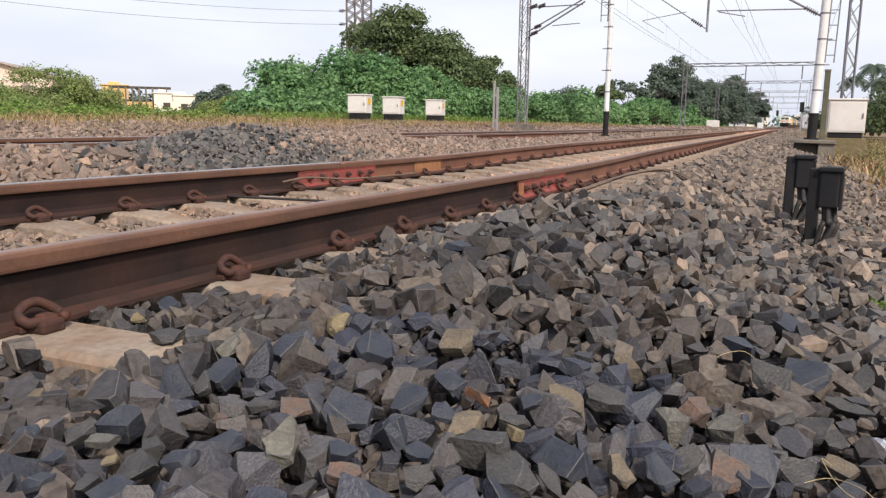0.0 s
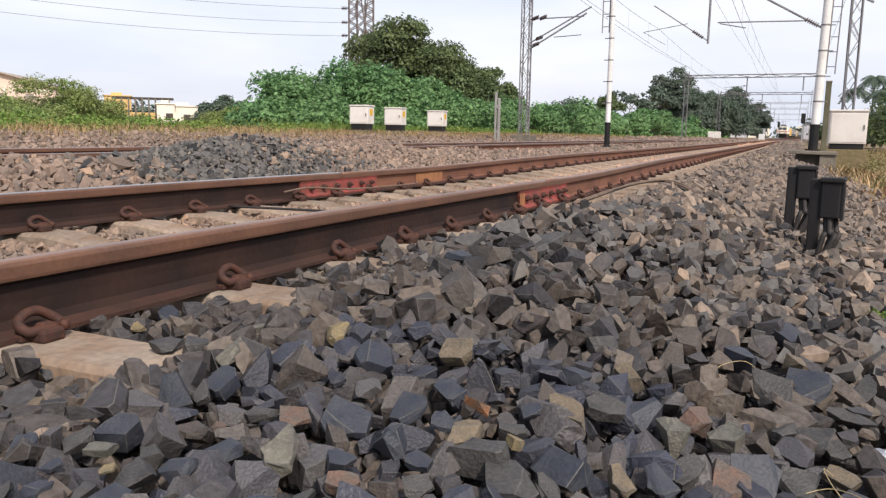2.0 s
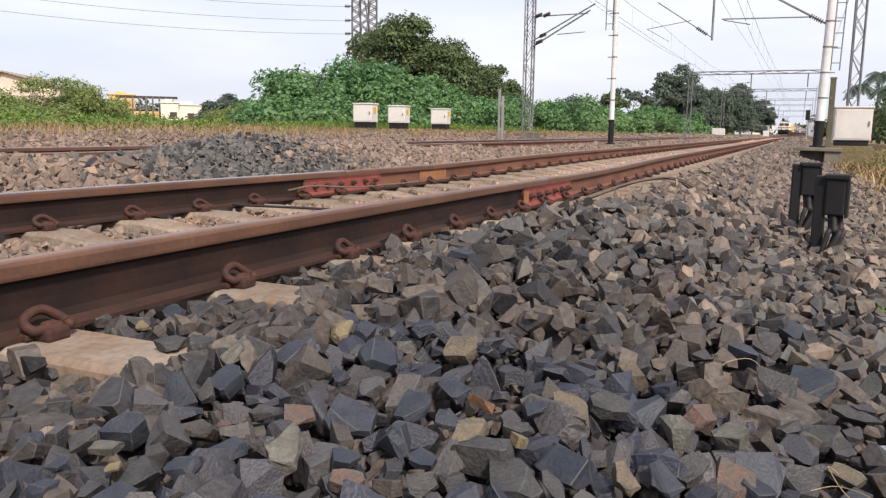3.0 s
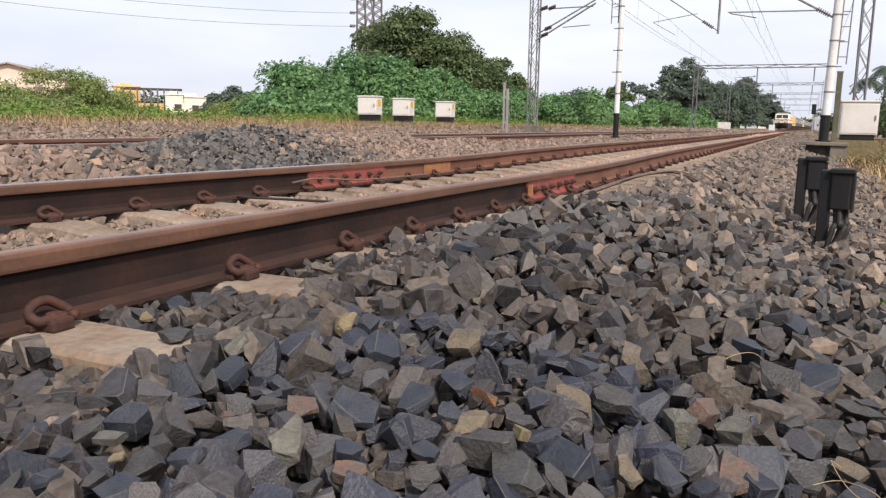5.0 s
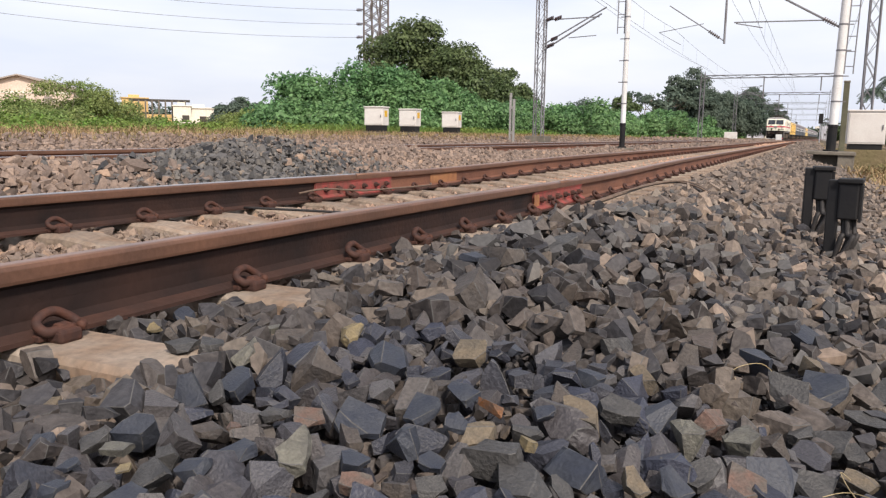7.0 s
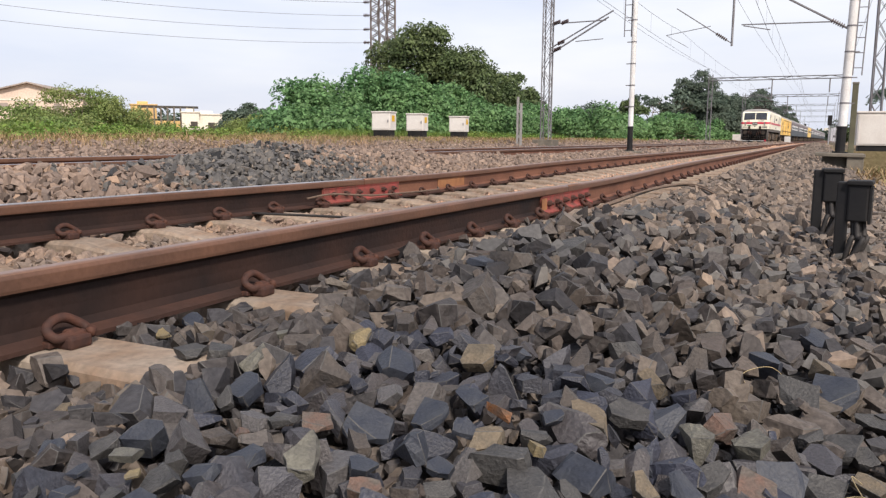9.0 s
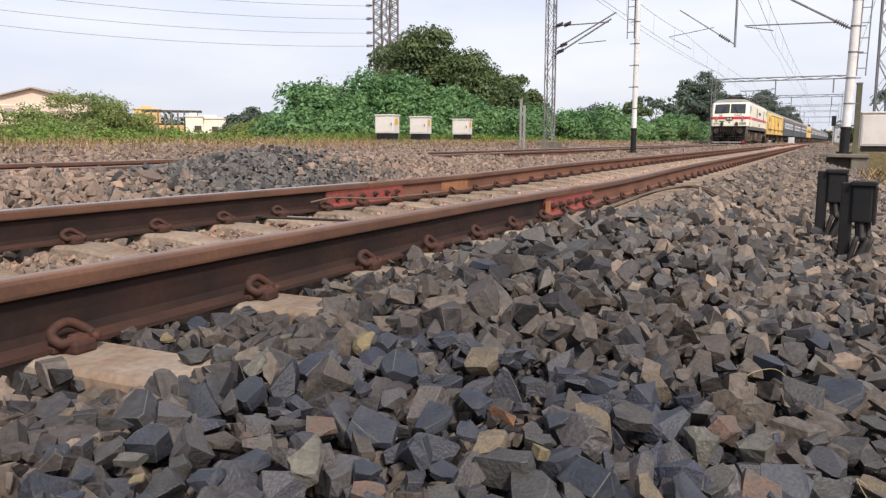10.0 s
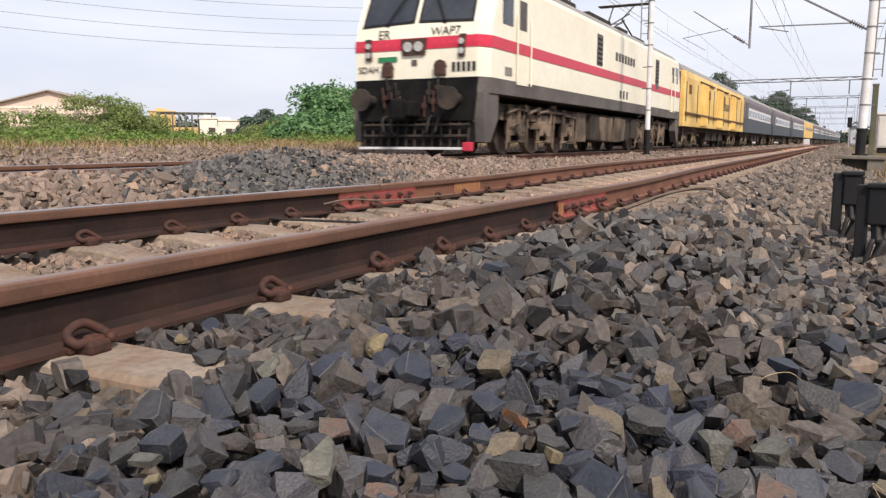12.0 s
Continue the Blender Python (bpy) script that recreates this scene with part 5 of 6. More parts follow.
def build_loco():
    L = empty("locomotive", C2, 0, Z2 + 0.176)
    W = 1.55
    body = [(1.54, 0.0, W), (2.2, 0.0, W), (2.6, 0.08, W), (3.45, 0.48, W), (3.56, 0.6, W - 0.05)]
    part("body", loft(body, LOCO_L), "cream", L)
    part("roof", loft([(3.56, 0.6, W - 0.05), (3.74, 0.85, W - 0.22), (3.86, 1.3, W - 0.5), (3.9, 1.8, W - 0.85)], LOCO_L), "roof", L, "grey weathered roof")
    part("red_band", loft([(2.11, -0.012, W + 0.012), (2.2, -0.012, W + 0.012), (2.34, 0.016, W + 0.012)], LOCO_L, caps=False), "red", L, "crimson band round the body")
    part("skirt", loft([(1.24, 0.03, W - 0.02), (1.54, 0.004, W - 0.004)], LOCO_L), "skirt", L, "grey dusty skirt")
    part("underframe", boxes((-1.2, 1.2, 0.7, LOCO_L - 0.7, 0.8, 1.1), bevel=0.02), "dirt", L)
    for e in (0, 1):
        # both cab ends are alike; t maps the front end's place to this end
        t = (lambda x, y, z: (x, y, z)) if e == 0 else (lambda x, y, z: (-x, LOCO_L - y, z))

        def slab(name, pts, depth, material, label="", parent=L):
            bm = bmesh.new()
            a = [bm.verts.new(t(x, y, z)) for x, y, z in pts]
            b = [bm.verts.new(t(x, y + depth, z)) for x, y, z in pts]
            bm.faces.new(a)
            bm.faces.new(b[::-1])
            for k in range(len(pts)):
                q = (k + 1) % len(pts)
                bm.faces.new((a[q], a[k], b[k], b[q]))
            bmesh.ops.recalc_face_normals(bm, faces=bm.faces)
            return part(name, bm, material, parent, label)

        for s in (-1, 1):
            x0, x1 = s * 0.09, s * 1.22
            y = lambda z, o: 0.08 + (z - 2.6) * 0.4 / 0.85 - o
            w = slab("windscreen", [(x0, y(2.69, 0.012), 2.69), (x1, y(2.65, 0.012), 2.65), (x1 - s * 0.03, y(3.36, 0.012), 3.36), (x0, y(3.39, 0.012), 3.39)], 0.03, "glass", "dark cab window")
            slab("window_gasket", [(x0 - s * 0.05, y(2.63, 0.006), 2.63), (x1 + s * 0.05, y(2.59, 0.006), 2.59), (x1 + s * 0.02, y(3.41, 0.006), 3.41), (x0 - s * 0.05, y(3.44, 0.006), 3.44)], 0.02, "black")
            bm = bmesh.new()
            tube(bm, t(s * 0.65, y(2.66, 0.05), 2.66), t(s * 0.35, y(3.2, 0.06), 3.2), 0.018, 5)
            tube(bm, t(s * 0.65, y(2.66, 0.05), 2.62), t(s * 0.65, y(2.66, -0.05), 2.66), 0.04, 6)
            part("wiper", bm, "black", L)
            mk = slab("marker_light", [(s * 0.99, -0.045, 1.93), (s * 1.12, -0.045, 1.93), (s * 1.14, -0.03, 2.36), (s * 1.01, -0.03, 2.36)], 0.05, "bolt", "twin marker lamp housing")
            for zz in (2.04, 2.22):
                bm = bmesh.new()
                tube(bm, t(s * 1.06, -0.065, zz), t(s * 1.06, -0.03, zz), 0.058, 12)
                part("lens", bm, "lamp_glass", mk)
            bm = bmesh.new()
            tube(bm, t(s * 0.6, -0.08, 1.76), t(s * 0.6, 0.02, 1.76), 0.13, 8)
            box(bm, *sorted((t(s * 0.48, 0, 0)[0], t(s * 0.72, 0, 0)[0])), *sorted((t(0, -0.1, 0)[1], t(0, 0.0, 0)[1])), 1.58, 1.82, bevel=0.02)
            part("socket_box", bm, "bolt", L)
            bm = bmesh.new()
            tube(bm, t(s * 0.98, -0.42, 1.12), t(s * 0.98, 0.1, 1.12), 0.11, 12)
            tube(bm, t(s * 0.98, -0.5, 1.12), t(s * 0.98, -0.44, 1.12), 0.225, 18)
            tube(bm, t(s * 0.98, -0.44, 1.12), t(s * 0.98, -0.3, 1.12), 0.21, 14, 0.12)
            part("buffer", bm, "dirt", L, "round steel buffer")
        lamp = slab("headlight", [(-0.25, -0.05, 2.0), (0.25, -0.05, 2.0), (0.29, -0.05, 2.32), (-0.29, -0.05, 2.32)], 0.05, "bolt", "twin beam headlight")
        for s in (-0.12, 0.12):
            bm = bmesh.new()
            tube(bm, t(s, -0.075, 2.16), t(s, -0.03, 2.16), 0.1, 14)
            part("lens", bm, "lamp_glass", lamp)
        slab("plate", [(-0.84, -0.02, 1.89), (-0.4, -0.02, 1.89), (-0.4, -0.02, 1.99), (-0.84, -0.02, 1.99)], 0.02, "green", "small green plate")
        slab("nose_crest", [(-0.06, -0.02, 1.8), (0.06, -0.02, 1.8), (0.06, -0.02, 1.91), (-0.06, -0.02, 1.91)], 0.02, "skirt")
        # buffer beam, coupler, hoses and cattle guard
        slab("buffer_beam", [(-1.3, -0.03, 0.7), (1.3, -0.03, 0.7), (1.4, -0.03, 1.53), (-1.4, -0.03, 1.53)], 0.3, "soot", "sooty dark buffer beam")
        bm = bmesh.new()
        box(bm, -0.16, 0.16, *sorted((t(0, -0.5, 0)[1], t(0, 0.1, 0)[1])), 0.78, 1.08, bevel=0.03)
        box(bm, -0.22, 0.05, *sorted((t(0, -0.62, 0)[1], t(0, -0.42, 0)[1])), 0.72, 1.12, bevel=0.04)
        part("coupler", bm, "soot", L)
        # brackets, pipes and a lamp iron on the beam
        for s in (-1, 1):
            for k in range(5):
                bm = bmesh.new()
                x, z = s * (0.26 + 0.1 * k), 1.0 + 0.09 * ((k * 3) % 5)
                tube(bm, t(x, -0.09, z - 0.22), t(x + 0.03 * s, -0.11, z + 0.2), 0.022, 6)
                box(bm, *sorted((t(x - 0.04, 0, 0)[0], t(x + 0.05, 0, 0)[0])), *sorted((t(0, -0.12, 0)[1], t(0, -0.02, 0)[1])), z - 0.06, z + 0.04, bevel=0.01)
                part("pipe_bracket", bm, "dirt" if k % 2 else "bolt", L)
        for z, x0, x1 in ((0.62, -1.25, 1.25), (0.4, -1.2, 1.2)):
            bm = bmesh.new()
            tube(bm, t(x0, -0.05, z), t(x1, -0.05, z), 0.028, 6)
            part("cross_bar", bm, "dirt", L)
        for s in (-0.62, -0.42, 0.42, 0.62):
            bm = bmesh.new()
            pipe(bm, curve_points([t(s, -0.05, 0.8), t(s * 1.02, -0.2, 0.72), t(s * 0.95, -0.24, 0.5), t(s * 0.8, -0.18, 0.42)], 4), 0.025, 6)
            smooth(part("hose", bm, "cable", L))
        guard = slab("cattle_guard", [(-1.3, 0.02, 0.12), (1.3, 0.02, 0.12), (1.32, 0.06, 0.7), (-1.32, 0.06, 0.7)], 0.06, "soot", "dark slatted cattle guard")
        for k in range(13):
            x = -1.2 + k * 0.2
            bm = bmesh.new()
            tube(bm, t(x, -0.03, 0.14), t(x, 0.02, 0.72), 0.026, 4)
            part("slat", bm, "dirt", guard)
        bm = bmesh.new()
        box(bm, *sorted((t(1.12, 0, 0)[0], t(1.32, 0, 0)[0])), *sorted((t(0, -0.12, 0)[1], t(0, 0.0, 0)[1])), 0.1, 0.28, bevel=0.02)
        part("end_block", bm, "red", guard, "red painted end block")
        slab("guard_rail", [(-1.3, -0.08, 0.13), (1.1, -0.08, 0.13), (1.1, -0.08, 0.18), (-1.3, -0.08, 0.18)], 0.05, "white", "bright lower guard bar", guard)
        for s in (-1, 1):
            bm = bmesh.new()
            rows = [bm.verts.new(t(s * x, y, z)) for z, y1, y2 in ((0.28, 0.1, 0.4), (0.75, 0.05, 0.78), (1.24, 0.05, 0.78)) for x, y in ((1.25, y1), (1.5, y1), (1.5, y2), (1.25, y2))]
            for k in (0, 4):
                for q in range(4):
                    bm.faces.new((rows[k + q], rows[k + (q + 1) % 4], rows[k + 4 + (q + 1) % 4], rows[k + 4 + q]))
            bm.faces.new(rows[:4])
            bm.faces.new(rows[8:])
            bmesh.ops.recalc_face_normals(bm, faces=bm.faces)
            part("step_box", bm, "skirt", L)
        if e == 0:
            front = lambda x, z: Matrix.Translation((x, -0.012, z)) @ Euler((radians(90), 0, 0)).to_matrix().to_4x4()
            lean = lambda x, z: Matrix.Translation((x, (z - 2.2) * 0.2 - 0.012, z)) @ Euler((radians(78), 0, 0)).to_matrix().to_4x4()
            lettering("ER", 0.26, L, lean(-0.72, 2.43))
            lettering("WAP7", 0.24, L, lean(0.68, 2.44))
            lettering("SDAH", 0.19, L, front(-1.08, 1.74))
            # running number as plain bars
            for k in range(5):
                part("number_bar", boxes((0.84 + k * 0.11, 0.91 + k * 0.11, -0.012, 0.004, 1.65, 1.83)), "ink", L)
    # sides: doors, windows, louvres, lettering bars
    for s in (-1, 1):
        X = s * W
        def panel(name, y0, y1, z0, z1, material, label="", d=0.012, parent=L):
            a, b = sorted((X - s * 0.01, X + s * d))
            return part(name, boxes((a, b, y0, y1, z0, z1), bevel=0.003), material, parent, label)
        for y0 in (1.62, LOCO_L - 2.3):
            door = panel("cab_door", y0, y0 + 0.68, 1.48, 3.36, "cream", "cream cab door", 0.008)
            panel("door_window", y0 + 0.13, y0 + 0.55, 2.62, 3.22, "skirt", "", 0.016, door)
            for q in (-0.06, 0.74):
                bm = bmesh.new()
                tube(bm, (X + s * 0.05, y0 + q, 1.48), (X + s * 0.05, y0 + q, 2.9), 0.016, 6)
                part("handrail", bm, "cream", L)
        panel("cab_window", 0.85, 1.4, 2.64, 3.26, "glass", "dark cab side window", 0.014)
        panel("cab_window", LOCO_L - 1.4, LOCO_L - 0.85, 2.64, 3.26, "glass", "dark cab side window", 0.014)
        for y0 in (7.6, 15.2):
            lv = panel("louvre", y0, y0 + 0.55, 2.2 if y0 > 9 else 2.4, 3.25, "skirt", "dark louvred intake", 0.014)
            for k in range(6):
                panel("slat", y0 + 0.04, y0 + 0.51, 2.44 + k * 0.13, 2.5 + k * 0.13, "black", "", 0.026, lv)
        for k in range(7):
            panel("lettering_bar", 9.6 + k * 0.36, 9.85 + k * 0.36, 2.7, 2.95, "skirt", "", 0.01)
        for k in range(3):
            panel("lettering_bar", 10.2 + k * 0.4, 10.4 + k * 0.4, 1.62, 1.86, "skirt", "", 0.01)
        for k in range(3):
            panel("lettering_bar", 1.0 + k * 0.13, 1.09 + k * 0.13, 1.62, 1.8, "skirt", "", 0.01)
        for k, y0 in enumerate((6.8, 7.9, 9.2, 10.5, 11.8, 12.7)):
            a, b = sorted((s * 0.75, s * (1.35 if k % 2 else 1.28)))
            part("underfloor_case", boxes((a, b, y0, y0 + 0.85, 0.28 + 0.06 * (k % 3), 1.06), bevel=0.03), "dirt" if k % 3 else "gear", L)
        for y0, ln in ((8.7, 1.5), (10.9, 0.9)):
            bm = bmesh.new()
            r = bmesh.ops.create_cube(bm, size=1)
            for v in r["verts"]:
                k = 1.0 if v.co.z > 0 else 0.62
                v.co = Vector((s * (1.12 + v.co.x * 0.5), y0 + ln / 2 + v.co.y * ln * k, 0.66 + v.co.z * 0.72))
            bmesh.ops.bevel(bm, geom=bm.edges[:], offset=0.03, segments=1, affect="EDGES")
            bmesh.ops.recalc_face_normals(bm, faces=bm.faces)
            part("hopper", bm, "gear", L, "dusty tapered underfloor tank")
    bogie(L, 4.3, 1.85, 3, 0.546)
    bogie(L, LOCO_L - 4.3, 1.85, 3, 0.546)
    # roof gear
    for y0 in (4.2, LOCO_L - 4.2):
        pan = empty("pantograph", 0, y0, 3.9)
        pan.parent = L
        raised = y0 > 10
        bm = bmesh.new()
        box(bm, -0.7, 0.7, -0.8, 0.8, 0.18, 0.24, bevel=0.01)
        for a in (-0.55, 0.55):
            for b in (-0.6, 0.6):
                tube(bm, (a, b, 0), (a, b, 0.2), 0.07, 8)
        part("base", bm, "dirt", pan)
        bm = bmesh.new()
        if raised:
            for a in (-0.4, 0.4):
                tube(bm, (a, 0.5, 0.24), (a * 0.6, -0.9, 0.85), 0.03, 6)
                tube(bm, (a * 0.6, -0.9, 0.85), (a, 0.25, 1.5), 0.025, 6)
            box(bm, -0.95, 0.95, 0.1, 0.4, 1.5, 1.56, bevel=0.015)
        else:
            for a in (-0.4, 0.4):
                tube(bm, (a, -0.9, 0.3), (a, 0.9, 0.36), 0.03, 6)
            box(bm, -0.95, 0.95, -0.9, -0.6, 0.38, 0.44, bevel=0.015)
        part("arms", bm, "dirt", pan)
    for y0, w, h, l in ((2.2, 0.35, 0.28, 0.5), (7.2, 0.8, 0.25, 1.6), (10.2, 0.9, 0.2, 2.4), (13.4, 0.8, 0.25, 1.2)):
        part("roof_case", boxes((-w, w, y0 - l / 2, y0 + l / 2, 3.84, 3.9 + h), bevel=0.04), "dirt", L)
    bm = bmesh.new()
    tube(bm, (-0.4, 3.0, 4.19), (-0.4, LOCO_L - 3, 4.19), 0.025, 6)
    for k in range(10):
        tube(bm, (-0.4, 3.0 + k * 1.6, 3.84), (-0.4, 3.0 + k * 1.6, 4.19), 0.05, 8)
    part("roof_busbar", bm, "dirt", L)
    return tagged(L, "cream electric locomotive with crimson band and grimy running gear", "locomotive")


def coach_shell(T, length, low, top, split, roof="roof"):
    W = 1.6
    part("body", loft([(0.98, 0.0, W), (split, 0.0, W)], length, 0.03, 0.03), low, T)
    part("upper_body", loft([(split, 0.0, W), (3.1, 0.0, W), (3.35, 0.02, W - 0.06)], length, 0.03, 0.03), top, T)
    part("roof", loft([(3.35, 0.02, W - 0.06), (3.65, 0.04, W - 0.32), (3.82, 0.06, W - 0.75), (3.88, 0.1, W - 1.2)], length, 0.03, 0.03), roof, T, "grey arched roof")
    part("underframe", boxes((-1.25, 1.25, 0.3, length - 0.3, 0.75, 0.98), bevel=0.02), "dirt", T)
    for y in (3.4, length - 3.4):
        bogie(T, y, 2.6, 2, 0.457)
    for k, y0 in enumerate((8.2, 10.6, 13.0)):
        part("underfloor_case", boxes((-1.3, 1.3, y0, y0 + 1.5, 0.35, 0.8), bevel=0.03), "dirt", T)
    return T


def build_van(y0, length):
    T = coach_shell(empty("parcel_van", C2, y0, Z2 + 0.176), length, "van", "van", 1.6)
    for s in (-1, 1):
        def panel(name, a, b, z0, z1, material, d=0.012, label="", parent=T):
            x0, x1 = sorted((s * 1.59, s * (1.6 + d)))
            return part(name, boxes((x0, x1, a, b, z0, z1), bevel=0.004), material, parent, label)
        for a in (4.2, 9.6, 15.6):
            door = panel("sliding_door", a, a + 2.2, 1.05, 3.05, "van", 0.05, "yellow ribbed sliding door")
            for k in range(6):
                panel("rib", a + 0.15 + k * 0.36, a + 0.22 + k * 0.36, 1.1, 3.0, "van", 0.075, "", door)
            panel("door_rail", a - 0.3, a + 4.2, 3.06, 3.12, "rust", 0.07)
        panel("waist_rail", 0.1, length - 0.1, 1.5, 1.58, "rust", 0.09)
        for a in (0.3, 3.2, 6.9, 8.4, 12.4, 14.6, 18.4, 20.6):
            panel("streak", a, a + 0.22, 1.2, 2.9, "rust", 0.006, "rust streak")
        for k in range(6):
            panel("lettering_bar", 12.0 + k * 0.5, 12.3 + k * 0.5, 2.05, 2.45, "ink", 0.006)
        for k in range(4):
            panel("vent", 1.0 + k * 5.6, 1.6 + k * 5.6, 2.4, 2.8, "rust", 0.02)
    bm = bmesh.new()
    for s in (-1.35, -0.5, 0.5, 1.35):
        box(bm, s - 0.05, s + 0.05, -0.04, 0.02, 1.0, 3.3)
    box(bm, -0.55, 0.55, -0.25, 0.02, 1.05, 3.1, bevel=0.03)
    part("gangway", bm, "rust", T)
    return tagged(T, "weathered yellow parcel van with rust streaks", "railway van")


def build_coach(y0, length, low="coach_low", top="coach_top", band="white"):
    T = coach_shell(empty("passenger_coach", C2, y0, Z2 + 0.176), length, low, top, 1.95)
    for s in (-1, 1):
        x0, x1 = sorted((s * 1.59, s * 1.614))
        for k in range(9):
            a = 2.7 + k * 2.1
            fr = part("window_frame", boxes((x0, x1, a, a + 1.85, 1.98, 2.72), bevel=0.004), band, T, "white window surround")
            g0, g1 = sorted((s * 1.6, s * 1.622))
            part("pane", boxes((g0, g1, a + 0.16, a + 0.84, 2.12, 2.56)), "glass", fr)
            part("pane", boxes((g0, g1, a + 1.02, a + 1.7, 2.12, 2.56)), "glass", fr)
        for a in (0.7, length - 1.6):
            part("door", boxes((x0, x1, a, a + 0.85, 1.05, 3.0), bevel=0.004), low, T)
    part("gangway", boxes((-0.55, 0.55, -0.3, 0.02, 1.05, 3.1), bevel=0.03), "black", T)
    return T


loco = build_loco()
VAN_L, COACH_L = 23.0, 23.4
van = build_van(0, VAN_L - 0.5)
coach = tagged(build_coach(0, COACH_L - 0.6), "slate-blue and grey coach with white-framed windows", "railway coach", "passenger coaches")
amber = tagged(build_coach(0, COACH_L - 0.6, "van", "van", "van"), "faded yellow passenger coach in the train", "railway coach", "passenger coaches")
train = [(loco, 0.0), (van, LOCO_L + 0.6), (coach, LOCO_L + 0.6 + VAN_L)]
for k in range(1, 12):
    a = LOCO_L + 0.6 + VAN_L + k * COACH_L
    if k == 3:
        train.append((amber, a))
    else:
        train.append((copy_thing(coach, pose(C2, a, Z2 + 0.176)), a))


# ---- plants ----
def leaf_cloud(blobs, count, size, rng, spread=1.0, stretch=1.7):
    """Small pointed leaves over lumpy ellipsoids: arrays of vertices and faces."""
    vol = np.array([b[3] * b[4] + b[3] * b[5] + b[4] * b[5] for b in blobs])
    which = rng.choice(len(blobs), count, p=vol / vol.sum())
    B = np.array(blobs)[which]
    d = rng.normal(size=(count, 3))
    d /= np.linalg.norm(d, axis=1)[:, None]
    d[:, 2] = np.where(d[:, 2] < -0.35, -d[:, 2], d[:, 2])
    lump = 1 + 0.13 * np.sin(d[:, 0] * 9 + which) + 0.13 * np.sin(d[:, 1] * 8 + which * 2) + 0.1 * np.sin(d[:, 2] * 11 + which * 3)
    rad = (1 - 0.4 * rng.uniform(size=count) ** 2) * lump
    c = B[:, :3] + d * B[:, 3:6] * rad[:, None]
    nrm = d + rng.normal(0, 0.55, (count, 3)) * spread + np.array([0, 0, 0.35])
    nrm /= np.linalg.norm(nrm, axis=1)[:, None]
    t = np.cross(nrm, rng.normal(size=(count, 3)))
    t /= np.linalg.norm(t, axis=1)[:, None]
    u = np.cross(nrm, t)
    s = size * rng.uniform(0.6, 1.35, count)[:, None]
    v = np.stack([c - t * s * stretch / 2, c + u * s * 0.5, c + t * s * stretch / 2, c - u * s * 0.5], 1)
    return v.reshape(-1, 3), np.arange(count * 4).reshape(-1, 4)


def plant(name, x, y, z, blobs, count, size, material, seed, trunk=None, limbs=4, spread=1.0):
    """A tapered trunk with limbs under a crown of many leaves."""
    r = np.random.default_rng(seed)
    P = empty(name, x, y, z)
    v, f = leaf_cloud(blobs, count, size, r, spread)
    mesh_from_arrays("crown", v, f, material, P)
    bm = bmesh.new()
    top = max(b[2] for b in blobs)
    rad = trunk or 0.05
    tube(bm, (0, 0, -0.3), (0.1, 0, top * 0.6), rad, 8, rad * 0.55)
    for b in list(blobs)[:max(limbs, 1) * 3]:
        tube(bm, (0.05, 0, top * r.uniform(0.15, 0.5)), (b[0], b[1], b[2]), rad * 0.45, 6, rad * 0.12)
    part("trunk", bm, "bark", P)
    return P


def lumps(n, wx, wy, h, size, seed):
    """Blobs of a rounded crown, wx by wy across and h high."""
    r = np.random.default_rng(seed)
    out = []
    for _ in range(n):
        a, q = r.uniform(0, math.tau), r.uniform(0, 1) ** 0.6
        px, py = math.cos(a) * q * wx / 2, math.sin(a) * q * wy / 2
        k = math.sqrt(max(0.0, 1 - q * q))
        pz = h * r.uniform(0.25, 0.95) * (0.35 + 0.65 * k)
        s = size * r.uniform(0.7, 1.25)
        out.append((px, py, max(pz - s * 0.5, s * 0.3), s, s, s * r.uniform(0.7, 0.95)))
    return out


def away(px_angle, dist):
    """A place at a bearing (degrees left of the track's direction) and distance from the near track."""
    return 1.74 - dist * math.sin(radians(px_angle)), dist * math.cos(radians(px_angle))


SHRUB = ("dense green leafy shrub thicket beside the line", "shrub", "lineside shrubs")
# the big thicket behind the white cabinets
for k, (b, d, w, h) in enumerate(((35.3, 43, 3.8, 3.4), (33.4, 44, 4.6, 3.8), (31.2, 43, 5.2, 4.0), (28.6, 44, 5.2, 3.9), (26.2, 45, 5.0, 3.6), (23.8, 47, 5.0, 3.0), (21.2, 50, 5.0, 2.6), (18.8, 56, 5.5, 2.6), (34.5, 36, 5, 1.2), (29.5, 40, 5, 1.5))):
    x, y = away(b, d)
    tagged(plant("shrub", x, y, 0.3, lumps(26, w, 5, h * 0.97, 1.0, 20 + k), 12500, 0.12, "leaf", 40 + k, 0.08), *SHRUB)
# low scrub along the far side of the line
for k in range(12):
    y = 58 + k * 12 + 3 * math.sin(k * 2.2)
    x = -14.5 - 1.4 * math.sin(k * 1.7) - k * 0.2
    h = 3.2 + 0.8 * math.sin(k * 2.9)
    tagged(plant("shrub", x, y, 0.2, lumps(18, 6 + k * 0.3, 11, h, 1.1, 60 + k), 5200, 0.17 + 0.009 * k, "leaf", 80 + k, 0.07), *SHRUB)
